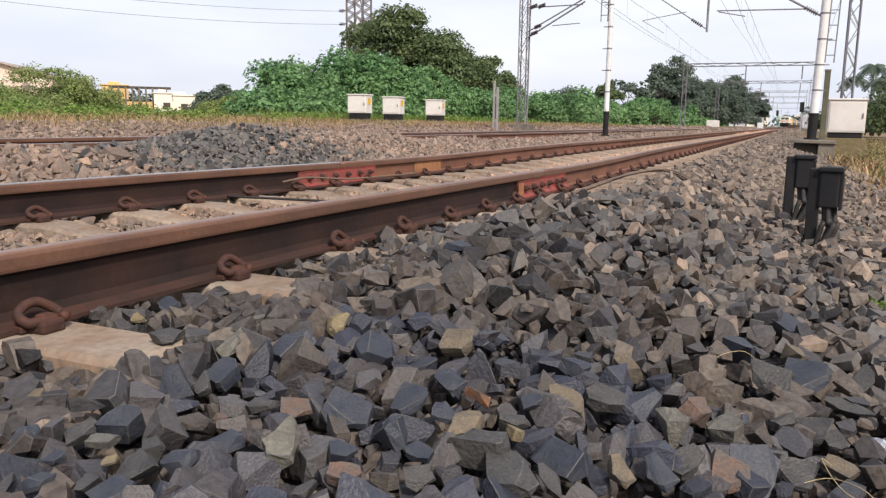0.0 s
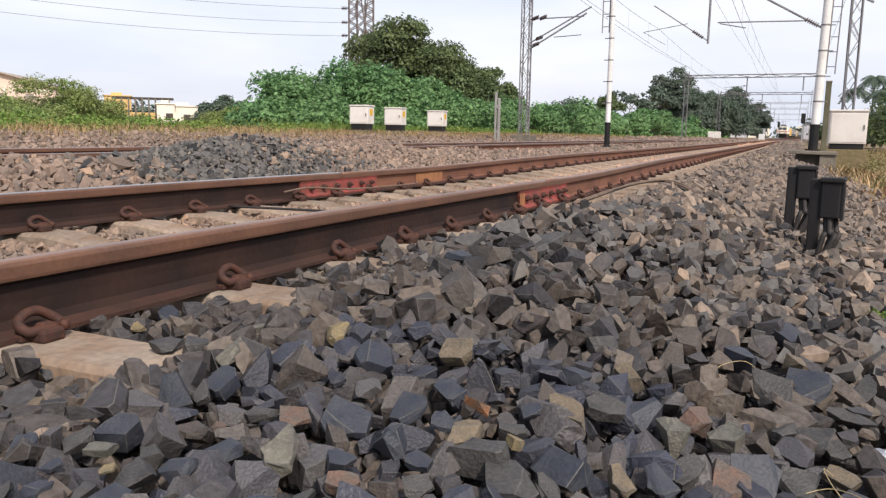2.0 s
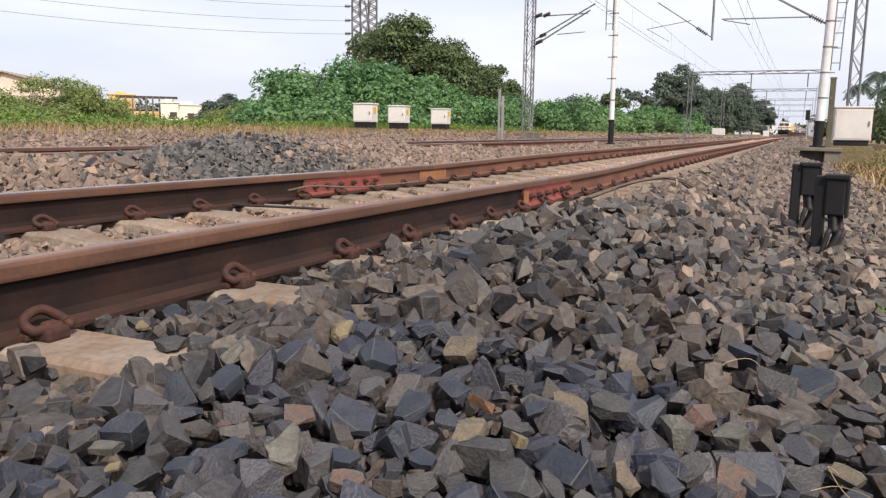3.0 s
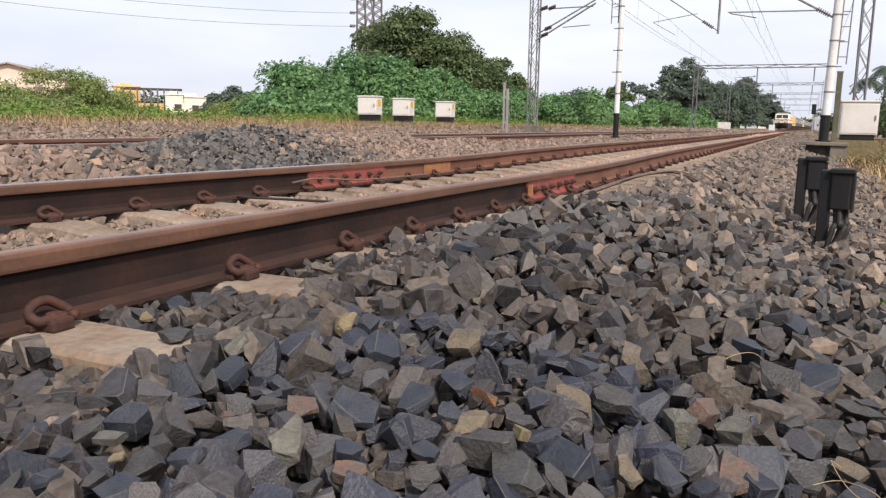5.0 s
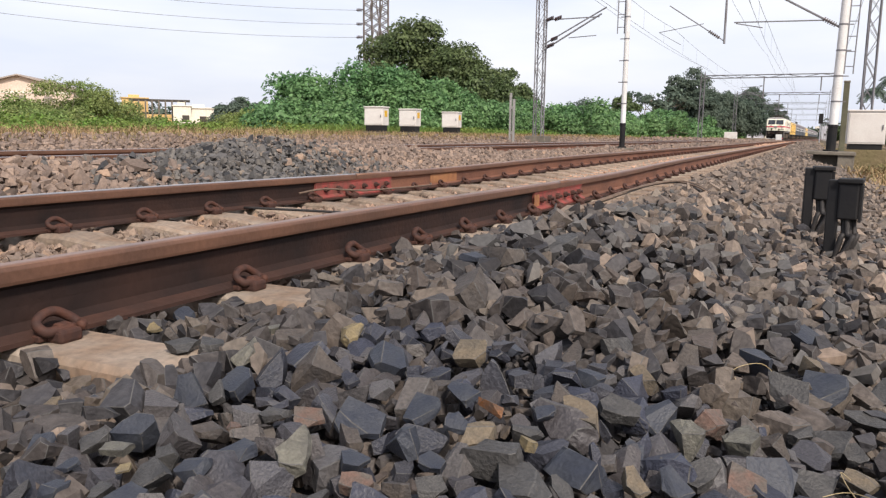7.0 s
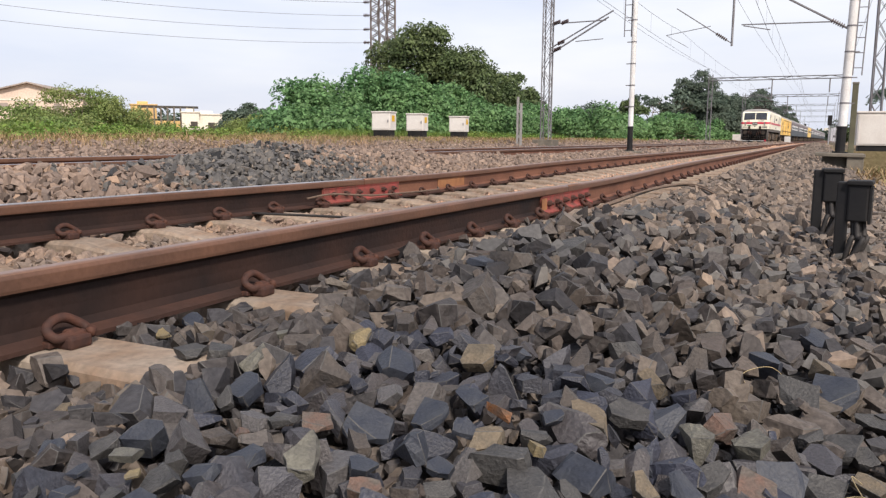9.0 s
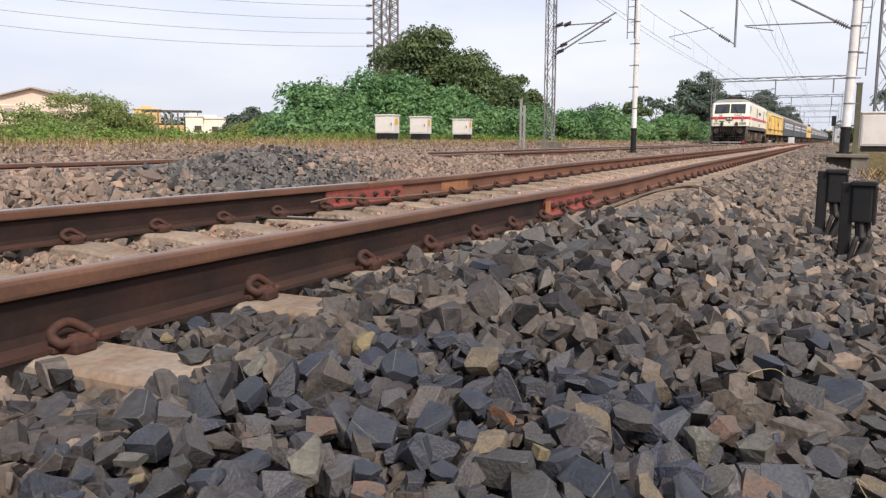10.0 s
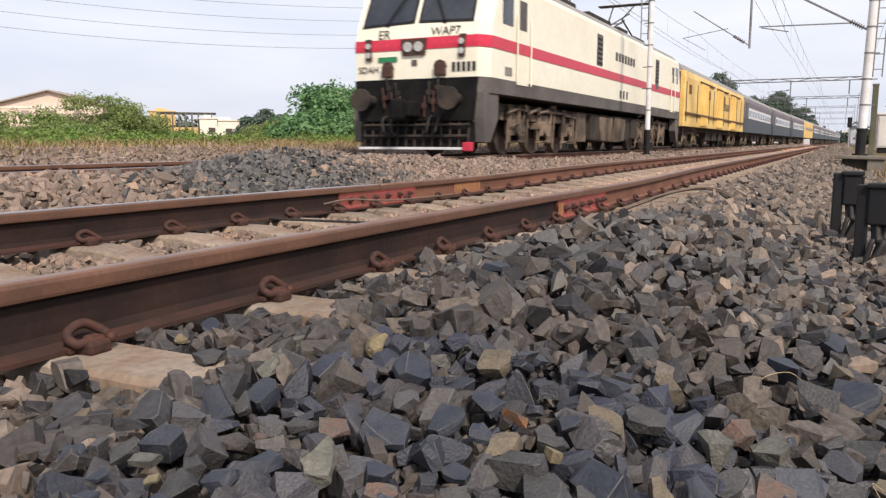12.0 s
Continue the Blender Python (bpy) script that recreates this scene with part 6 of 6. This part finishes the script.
# scrub on the open side, before the houses
for k, (b, d, w, h) in enumerate(((55.5, 34, 7, 1.8), (53.0, 38, 5, 1.6), (50.6, 40, 4.2, 2.9), (48.6, 42, 4, 2.3), (46.8, 44, 4, 1.2), (44.2, 46, 5, 0.3), (41.5, 46, 5, 0.35), (39.0, 44, 5, 1.5), (37.0, 42, 4, 1.7), (58.5, 34, 6, 2.2), (51.5, 30, 4, 1.2), (48.5, 33, 4, 0.5), (39.5, 33, 5, 0.4))):
    x, y = away(b, d)
    tagged(plant("shrub", x, y, 0.2, lumps(22, w, 4, h, min(0.6, 0.2 + 0.35 * h), 110 + k), 12500, 0.06, "leaf_light", 130 + k, 0.05), "low green bush in the rough verge", "shrub", "verge bushes")

TREE = ("leafy dark green tree with a dense uneven crown", "tree", "trees")
for k, (b, d, w, h, n, m) in enumerate(((27.5, 62, 7.4, 10.3, 9500, "leaf_dark"), (24.7, 62, 7.8, 9.0, 9500, "leaf_dark"), (22.6, 64, 6.2, 6.9, 5500, "leaf_dark"), (29.8, 60, 4.6, 6.4, 5000, "leaf_dark"),
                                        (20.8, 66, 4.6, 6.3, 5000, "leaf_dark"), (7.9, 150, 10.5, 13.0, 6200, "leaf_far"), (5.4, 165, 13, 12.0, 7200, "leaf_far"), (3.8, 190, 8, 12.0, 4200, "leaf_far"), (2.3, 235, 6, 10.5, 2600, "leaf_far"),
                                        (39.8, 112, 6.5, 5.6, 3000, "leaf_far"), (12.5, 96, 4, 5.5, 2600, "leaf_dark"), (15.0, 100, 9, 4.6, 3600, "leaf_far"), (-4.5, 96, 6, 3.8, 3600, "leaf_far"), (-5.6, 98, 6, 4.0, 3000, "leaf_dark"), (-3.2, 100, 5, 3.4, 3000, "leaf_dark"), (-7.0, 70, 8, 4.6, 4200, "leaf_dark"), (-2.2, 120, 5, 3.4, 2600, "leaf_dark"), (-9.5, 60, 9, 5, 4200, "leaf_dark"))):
    x, y = away(b, d)
    tagged(plant("tree", x, y, 0, lumps(34, w, w * 0.8, h, w * 0.19, 220 + k), int(n * (2.8 if d < 80 else 6.0)), 0.15 + 0.0007 * max(0, d - 60), m, 240 + k, 0.22), *TREE)


def bare_tree(x, y, h, seed):
    """A sparse tree: forked limbs with few leaves."""
    r = np.random.default_rng(seed)
    P = empty("tree", x, y, 0)
    bm = bmesh.new()
    tips = []

    def grow(a, d, length, rad, depth):
        b = a + d * length
        tube(bm, a, b, rad, 5, rad * 0.6)
        if depth == 0:
            tips.append(b)
            return
        for _ in range(3):
            nd = (d + Vector(r.normal(0, 0.5, 3))).normalized()
            nd.z = abs(nd.z) * 0.7 + 0.1
            grow(b, nd, length * 0.72, rad * 0.6, depth - 1)
    grow(Vector((0, 0, 0)), Vector((0, 0, 1)), h * 0.34, h * 0.02, 4)
    part("trunk", bm, "bark", P)
    v, f = leaf_cloud([(t.x, t.y, t.z, 0.7, 0.7, 0.6) for t in tips[:60]], 900, 0.4, r)
    mesh_from_arrays("crown", v, f, "leaf_far", P)
    return tagged(P, "sparse half-bare tree with forked limbs", "tree", "trees")


bare_tree(*away(11.0, 130), 9.0, 5)
bare_tree(*away(9.6, 132), 9.5, 6)


def palm(x, y, h, seed):
    """Slender ringed trunk with arching feathered fronds."""
    r = np.random.default_rng(seed)
    P = empty("palm_tree", x, y, -0.4)
    bm = bmesh.new()
    pipe(bm, [(0.25 * math.sin(k * 0.2), 0, h * k / 8) for k in range(9)], 0.1, 8)
    part("trunk", bm, "bark", P)
    top = Vector((0.25 * math.sin(1.6), 0, h))
    for k in range(22):
        a, lift = k * 2.4, r.uniform(-0.1, 0.9)
        d = Vector((math.cos(a), math.sin(a), 0))
        rows = [top + d * (1.75 * q) + Vector((0, 0, lift * 1.7 * q - 1.8 * q * q)) for q in np.linspace(0, 1, 15)]
        side = Vector((-d.y, d.x, 0))
        V, F = list(rows), []
        for i in range(14):
            w = 0.62 * math.sin(math.pi * (i + 1.6) / 16.5)
            for s in (-1, 1):
                V.append(rows[i] + side * s * w + Vector((0, 0, -0.5 * w)) + d * 0.32)
                F.append((i, len(V) - 1, i + 1))
        mesh_from_arrays("frond", np.array([tuple(v) for v in V]), np.array(F), "leaf_far", P)
    return tagged(P, "tall coconut palm with arching fronds", "palm tree", "palm trees")


palm(*away(-4.15, 105), 8.0, 1)
palm(*away(-5.0, 104), 6.6, 2)
palm(*away(-3.1, 112), 7.0, 3)
palm(*away(-4.6, 100), 6.0, 4)


def blades(name, area, count, h, material, seed, label, keep=None, width=0.012):
    """A field of bent grass blades."""
    r = np.random.default_rng(seed)
    x, y = r.uniform(area[0], area[1], count), r.uniform(area[2], area[3], count)
    clump = np.sin(x * 3.1 + 1.3 * np.sin(y * 1.7)) * np.sin(y * 2.3 + x) > -0.35 + 0.5 * r.uniform(-1, 1, count)
    if keep is not None:
        clump &= keep(x, y)
    x, y = x[clump], y[clump]
    n = len(x)
    z = ground_z(x, y) - 0.08
    a, hh, lean = r.uniform(0, math.tau, n), h * r.uniform(0.4, 1.3, n), r.uniform(0.2, 1.3, n)
    dx, dy, w = np.cos(a), np.sin(a), width * r.uniform(0.6, 1.4, n)
    px, py = -dy * w, dx * w
    p0, p1 = np.stack([x - px, y - py, z], 1), np.stack([x + px, y + py, z], 1)
    m = np.stack([x + dx * lean * hh * 0.35, y + dy * lean * hh * 0.35, z + hh * 0.62], 1)
    t = np.stack([x + dx * lean * hh, y + dy * lean * hh, z + hh], 1)
    q = np.stack([px, py, 0 * px], 1) * 0.7
    V = np.stack([p0, p1, m + q, m - q, t], 1).reshape(-1, 3)
    b = (np.arange(n) * 5)[:, None]
    F = np.concatenate([b + np.array([[0, 1, 2]]), b + np.array([[0, 2, 3]]), b + np.array([[3, 2, 4]])])
    return tagged(mesh_from_arrays(name, V, F, material), label, "grass", kind="stuff")


blades("grass", (2.2, 7.0, -4.0, 16.0), 38000, 0.1, "dry", 301, "short dry straw-coloured grass on the verge", width=0.006)
blades("grass", (2.3, 9.0, -4.0, 20.0), 9000, 0.1, "olive", 302, "short olive-green grass on the verge", width=0.006)
blades("grass", (2.6, 16.0, 16.0, 70.0), 16000, 0.28, "olive", 303, "rank olive-green grass on the verge", width=0.025)
blades("grass", (2.4, 12.0, 14.0, 60.0), 30000, 0.25, "dry", 304, "rank dry grass on the verge", width=0.02)
blades("grass", (-15.0, -9.7, 3.0, 60.0), 75000, 0.22, "dry", 305, "dry brown grass along the far verge", width=0.006)
blades("grass", (-15.0, -10.0, 3.0, 60.0), 15000, 0.16, "grass", 308, "soft green grass along the far verge", width=0.007)
blades("grass", (-22.0, -13.0, 6.0, 26.0), 16000, 0.3, "dry", 311, "tall reddish dry grass before the scrub", width=0.009)
blades("grass", (-16.5, -13.2, 23.0, 50.0), 17000, 0.42, "grass", 309, "bright green weeds before the thicket", width=0.012)
blades("grass", (-32.0, -11.0, 8.0, 75.0), 26000, 0.15, "grass", 306, "green grass and weeds behind the far verge", width=0.02)
blades("grass", (-60.0, -11.0, 40.0, 160.0), 22000, 0.3, "grass", 307, "tall green weeds in the field", width=0.07)
# leafy weeds on both verges
for name, xs, ys, n, leaves, seed, look_of in (("weeds", (-26, -12.5), (9, 46), 300, 62000, 320, "grass"), ("weeds", (2.9, 9), (17, 40), 60, 9000, 321, "olive")):
    r = np.random.default_rng(seed)
    bx, by = r.uniform(*xs, n), r.uniform(*ys, n)
    clear = ~((bx > -14.0) & (bx < -11.0) & (by > 22.5) & (by < 33.5))
    bx, by = bx[clear], by[clear]
    n = len(bx)
    bz = ground_z(bx, by)
    v, f = leaf_cloud([(a, b, c - 0.05, q, q, q * 0.55) for a, b, c, q in zip(bx, by, bz, r.uniform(0.3, 0.9, n))], leaves, 0.055, r)
    tagged(mesh_from_arrays(name, v, f, look_of), "low leafy green weeds along the verge", "weeds", kind="stuff")
# straws caught among the stones
rs = np.random.default_rng(310)
for x, y, l in ((1.72, 1.95, 0.16), (1.98, 1.75, 0.2), (1.86, 1.5, 0.22), (2.0, 1.4, 0.2), (1.9, 1.3, 0.14)):
    z = float(ground_z(x, y)) + 0.04
    a = rs.uniform(0, 6.28)
    bm = bmesh.new()
    pipe(bm, curve_points([(x, y, z - 0.02), (x + 0.3 * l * math.cos(a), y + 0.3 * l * math.sin(a), z + 0.022), (x + 0.8 * l * math.cos(a + 0.5), y + 0.8 * l * math.sin(a + 0.5), z + 0.018), (x + l * math.cos(a + 0.9), y + l * math.sin(a + 0.9), z)], 5), 0.0009, 5)
    tagged(part("straw", bm, "straw"), "dry bent straw among the ballast stones", "straw", "dry straws")


# a scrap of foil and a green sprout among the stones
bm = bmesh.new()
bmesh.ops.create_grid(bm, x_segments=7, y_segments=4, size=1.0)
for v in bm.verts:
    v.co = Vector((v.co.x * 0.045, v.co.y * 0.012, 0.012 * noise.noise(v.co * 2.3) + 0.006 * math.sin(v.co.x * 9)))
bmesh.ops.solidify(bm, geom=bm.faces[:], thickness=0.0012)
foil = part("foil_wrapper", bm, "foil")
foil.matrix_basis = pose(1.96, 1.66, float(ground_z(1.96, 1.66)) + 0.045, 20, 8, -25)
tagged(foil, "crumpled silver foil scrap lying on the ballast", "litter")
for k, (x, y) in enumerate(((2.09, 3.3),)):
    z = float(ground_z(x, y))
    v, f = leaf_cloud([(0, 0, 0.025, 0.045, 0.045, 0.025)], 20, 0.018, np.random.default_rng(500 + k))
    P = empty("sprout", x, y, z)
    mesh_from_arrays("leaves", v, f, "grass", P)
    bm = bmesh.new()
    tube(bm, (0, 0, -0.06), (0, 0, 0.03), 0.003, 5)
    part("stem", bm, "grass", P)
    tagged(P, "small green weed sprouting between the stones", "weed", "sprouting weeds")
for k, (x, y) in enumerate(((2.75, 6.4), (2.9, 7.2), (3.3, 8.1), (2.6, 5.6))):
    bm = bmesh.new()
    bmesh.ops.create_grid(bm, x_segments=4, y_segments=4, size=0.05)
    for v in bm.verts:
        v.co.z = 0.02 * noise.noise(v.co * 30 + Vector((k, 0, 0)))
    bmesh.ops.solidify(bm, geom=bm.faces[:], thickness=0.001)
    sc = part("paper_scrap", bm, "white")
    sc.matrix_basis = pose(x, y, float(ground_z(x, y)) - 0.03, 12, 5, k * 40)
    tagged(sc, "small white paper scrap in the verge grass", "litter", "paper scraps")


# ---- buildings and distance ----
def house(name, x, y, rz, w, d, h, wall, label, windows=2, parapet=True):
    """A plastered house: walls, roof or parapet, framed windows, door."""
    H = empty(name, x, y, 0, rz)
    part("wall", boxes((-w / 2, w / 2, 0, d, -0.3, h), bevel=0.03), wall, H)
    if parapet:
        part("roof", boxes((-w / 2 - 0.15, w / 2 + 0.15, -0.15, d + 0.15, h, h + 0.15), bevel=0.02), wall, H)
        part("stair_head", boxes((-w / 4, w / 6, d * 0.3, d * 0.8, h + 0.15, h + 0.6), bevel=0.02), wall, H)
    for k in range(windows):
        a = -w / 2 + w * (k + 0.6) / (windows + 0.2)
        win = part("window", boxes((a, a + 0.95, -0.04, 0.02, h * 0.4, h * 0.4 + 1.0)), "dark", H, "dark barred window")
        part("sill", boxes((a - 0.1, a + 1.05, -0.12, 0.0, h * 0.4 - 0.1, h * 0.4)), wall, win)
    part("door", boxes((w / 2 - 1.3, w / 2 - 0.4, -0.03, 0.02, 0, 2.0)), "dark", H)
    return tagged(H, label, "house", "houses across the field")


for name, b, dist, w, d, h, wall, label, kw in (
        ("house", 42.35, 119, 4.2, 6, 3.5, "wall_white", "cream plastered house with barred windows", dict(windows=1)),
        ("house", 43.5, 118, 2.4, 5, 3.75, "wall_white", "low cream plastered house annex", dict(windows=1)),
        ("house", 40.95, 135, 2.6, 4, 3.9, "wall_mint", "small mint green plastered house", dict(windows=1)),
        ("house", 46.5, 124, 3.6, 6, 4.9, "wall_yellow", "ochre yellow house behind the scrub", dict(windows=2))):
    x, y = away(b, dist)
    house(name, x, y, b, w, d, h, wall, label, **kw)


def warehouse(x, y, rz, half, deep, eave, ridge):
    """A plastered shed, its gable end towards the line, under an overhanging sheet roof."""
    H = empty("warehouse", x, y, 0, rz)
    bm = bmesh.new()
    ends = []
    for d in (0.0, deep):
        ends.append([bm.verts.new(v) for v in ((-half, d, -0.3), (half, d, -0.3), (half, d, eave), (0, d, ridge), (-half, d, eave))])
    bm.faces.new(ends[0])
    bm.faces.new(ends[1][::-1])
    for k in range(5):
        q = (k + 1) % 5
        bm.faces.new((ends[0][q], ends[0][k], ends[1][k], ends[1][q]))
    bmesh.ops.recalc_face_normals(bm, faces=bm.faces)
    part("wall", bm, "wall_pink", H)
    for s in (-1, 1):
        bm = bmesh.new()
        fall = (ridge - eave) / half
        rows = []
        for d in (-0.6, deep + 0.6):
            for x1, lift in ((0.0, 0.03), (half + 0.5, 0.03), (half + 0.5, 0.2), (0.0, 0.2)):
                rows.append(bm.verts.new((s * x1, d, ridge - fall * x1 + lift)))
        for f in ((0, 1, 2, 3), (7, 6, 5, 4), (0, 4, 5, 1), (1, 5, 6, 2), (2, 6, 7, 3), (3, 7, 4, 0)):
            bm.faces.new([rows[i] for i in f])
        bmesh.ops.recalc_face_normals(bm, faces=bm.faces)
        part("roof", bm, "sheet", H, "weathered sheet roof")
    for k in (-0.55, -0.05, 0.45):
        part("window", boxes((half * k, half * k + 1.0, -0.05, 0.02, eave - 1.6, eave - 0.8)), "sheet", H)
    part("band", boxes((-half, half, -0.06, 0.0, eave - 0.5, eave - 0.3)), "wall_white", H)
    return tagged(H, "pinkish plastered warehouse with a low sheet roof", "warehouse")


warehouse(*away(53.35, 115), 53.35 - 18, 6.5, 14, 5.3, 7.0)
x, y = away(44.85, 121)
F = empty("boundary_fence", x, y, 0, 47)
for k in range(9):
    part("post", boxes((-4 + k * 0.9, -3.78 + k * 0.9, 0, 0.3, 1.6, 4.6), bevel=0.03), "plinth", F)
part("rail", boxes((-4.2, 4.0, 0.05, 0.25, 4.4, 4.75), bevel=0.03), "dark", F)
part("wall", boxes((-4.2, 4.0, 0.1, 0.2, -0.2, 2.6), bevel=0.03), "wall_yellow", F)
tagged(F, "half-built concrete frame with pale posts and dark beam", "frame")

# lattice pylon behind the trees with its line of wires
pylon = empty("pylon", *away(30.1, 95), 0)
pylon.matrix_basis = pose(*away(30.1, 95), 0, 0, 0, 30)
bm = bmesh.new()
for x, step in ((-0.95, 0.55), (0.0, 0.7), (0.95, 0.5)):
    lattice(bm, x, 0, 0, 24, 0.95, 1.6, step, 0.1, 0.06)
part("frame", bm, "tower", pylon)
for x in (-0.5, 0.2, 0.6):
    bm = bmesh.new()
    pipe(bm, [(x + 0.18 * math.sin(k * 1.3 + x * 7), -0.9, 8 + k) for k in range(17)], 0.09, 6)
    part("cable_run", bm, "tower", pylon)
heights = (11.6, 13.1, 14.7, 16.2)
for z in heights:
    bm = bmesh.new()
    tube(bm, (-1.4, 0, z), (-2.3, 0, z - 0.1), 0.07, 6)
    for k in range(4):
        tube(bm, (-1.7 - k * 0.15, 0, z - 0.05), (-1.78 - k * 0.15, 0, z - 0.06), 0.2, 8)
    part("insulator", bm, "insul", pylon)
tagged(pylon, "grey lattice power pylon behind the trees", "pylon")
px, py = away(30.1, 95)
for z in heights:
    q = math.radians(30)
    a = (px - 2.3 * math.cos(q), py - 2.3 * math.sin(q), z - 0.1)
    x2, y2 = away(62, 92)
    wire_span([a, (x2, y2, z + 1.0)], 0.02, 1.0, "power_line", "thin sagging power line", 14)

# the built-up end of the line, its grey walls coloured pale for haze
for x, y, w, h, m in ((-9, 900, 13, 11, "wall_mint"), (-28, 820, 12, 9, "wall_white"), (6, 940, 8, 13, "wall_white")):
    house("house", x, y, 0, w, 8, h, m, "distant pale house at the end of the line", windows=3)
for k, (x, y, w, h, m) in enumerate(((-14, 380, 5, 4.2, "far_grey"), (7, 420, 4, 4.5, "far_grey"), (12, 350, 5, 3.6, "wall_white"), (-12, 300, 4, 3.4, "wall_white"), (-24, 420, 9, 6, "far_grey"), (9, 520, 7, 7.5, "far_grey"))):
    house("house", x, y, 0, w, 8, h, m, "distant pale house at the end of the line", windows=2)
v, f = leaf_cloud([(-330 + k * 30 + 8 * math.sin(k * 3), 640 + 60 * math.sin(k * 1.3), 2, 24, 10, 11 + 5 * math.sin(k * 2.1)) for k in range(34)], 16000, 2.4, np.random.default_rng(401))


def signal(x, y, h):
    """A colour-light signal: post, ladder and dark head."""
    S = empty("signal_post", x, y, -0.2)
    bm = bmesh.new()
    tube(bm, (0, 0, 0), (0, 0, h), 0.09, 8)
    part("post", bm, "galv_hazed", S)
    part("head", boxes((-0.35, 0.35, -0.15, 0.15, h - 0.2, h + 1.5), bevel=0.06), "black", S)
    return tagged(S, "tall railway signal with dark head beside the line", "signal", "railway signals")


signal(2.6, 150, 3.4)
signal(2.9, 205, 4.5)
signal(-3.4, 260, 4.0)
tagged(mesh_from_arrays("far_trees", v, f, "leaf_far"), "line of far trees along the horizon, tinted for haze", "trees", kind="stuff")
v, f = leaf_cloud([(-110 - k * 9, 165 - k * 9, 1.5, 8, 5, 4.2 + 1.5 * math.sin(k * 2.1)) for k in range(14)], 9000, 0.8, np.random.default_rng(402))
tagged(mesh_from_arrays("far_trees", v, f, "leaf_far"), "low far trees beyond the houses", "trees", kind="stuff")


# ---- what moves ----
SPEED, GAIN, FRONT = 30.3, 0.55, 14.0


def motions():
    for thing, back in train:
        rows = []
        for t in range(13):
            left = 12.0 - t
            y = FRONT + SPEED * left - GAIN * left * left + back
            turn = math.degrees(math.atan2(bend(y + 10) - bend(y), 10))
            rows.append((float(t), pose(C2 + bend(y), y, Z2 + 0.176, 0, 0, -turn)))
        walk(thing, rows)
        # steady speed between the rows
        keys = thing.animation_data
        for curve in keys.action.layers[0].strips[0].channelbag(keys.action_slot).fcurves:
            for key in curve.keyframe_points:
                key.interpolation = "LINEAR"


motions()
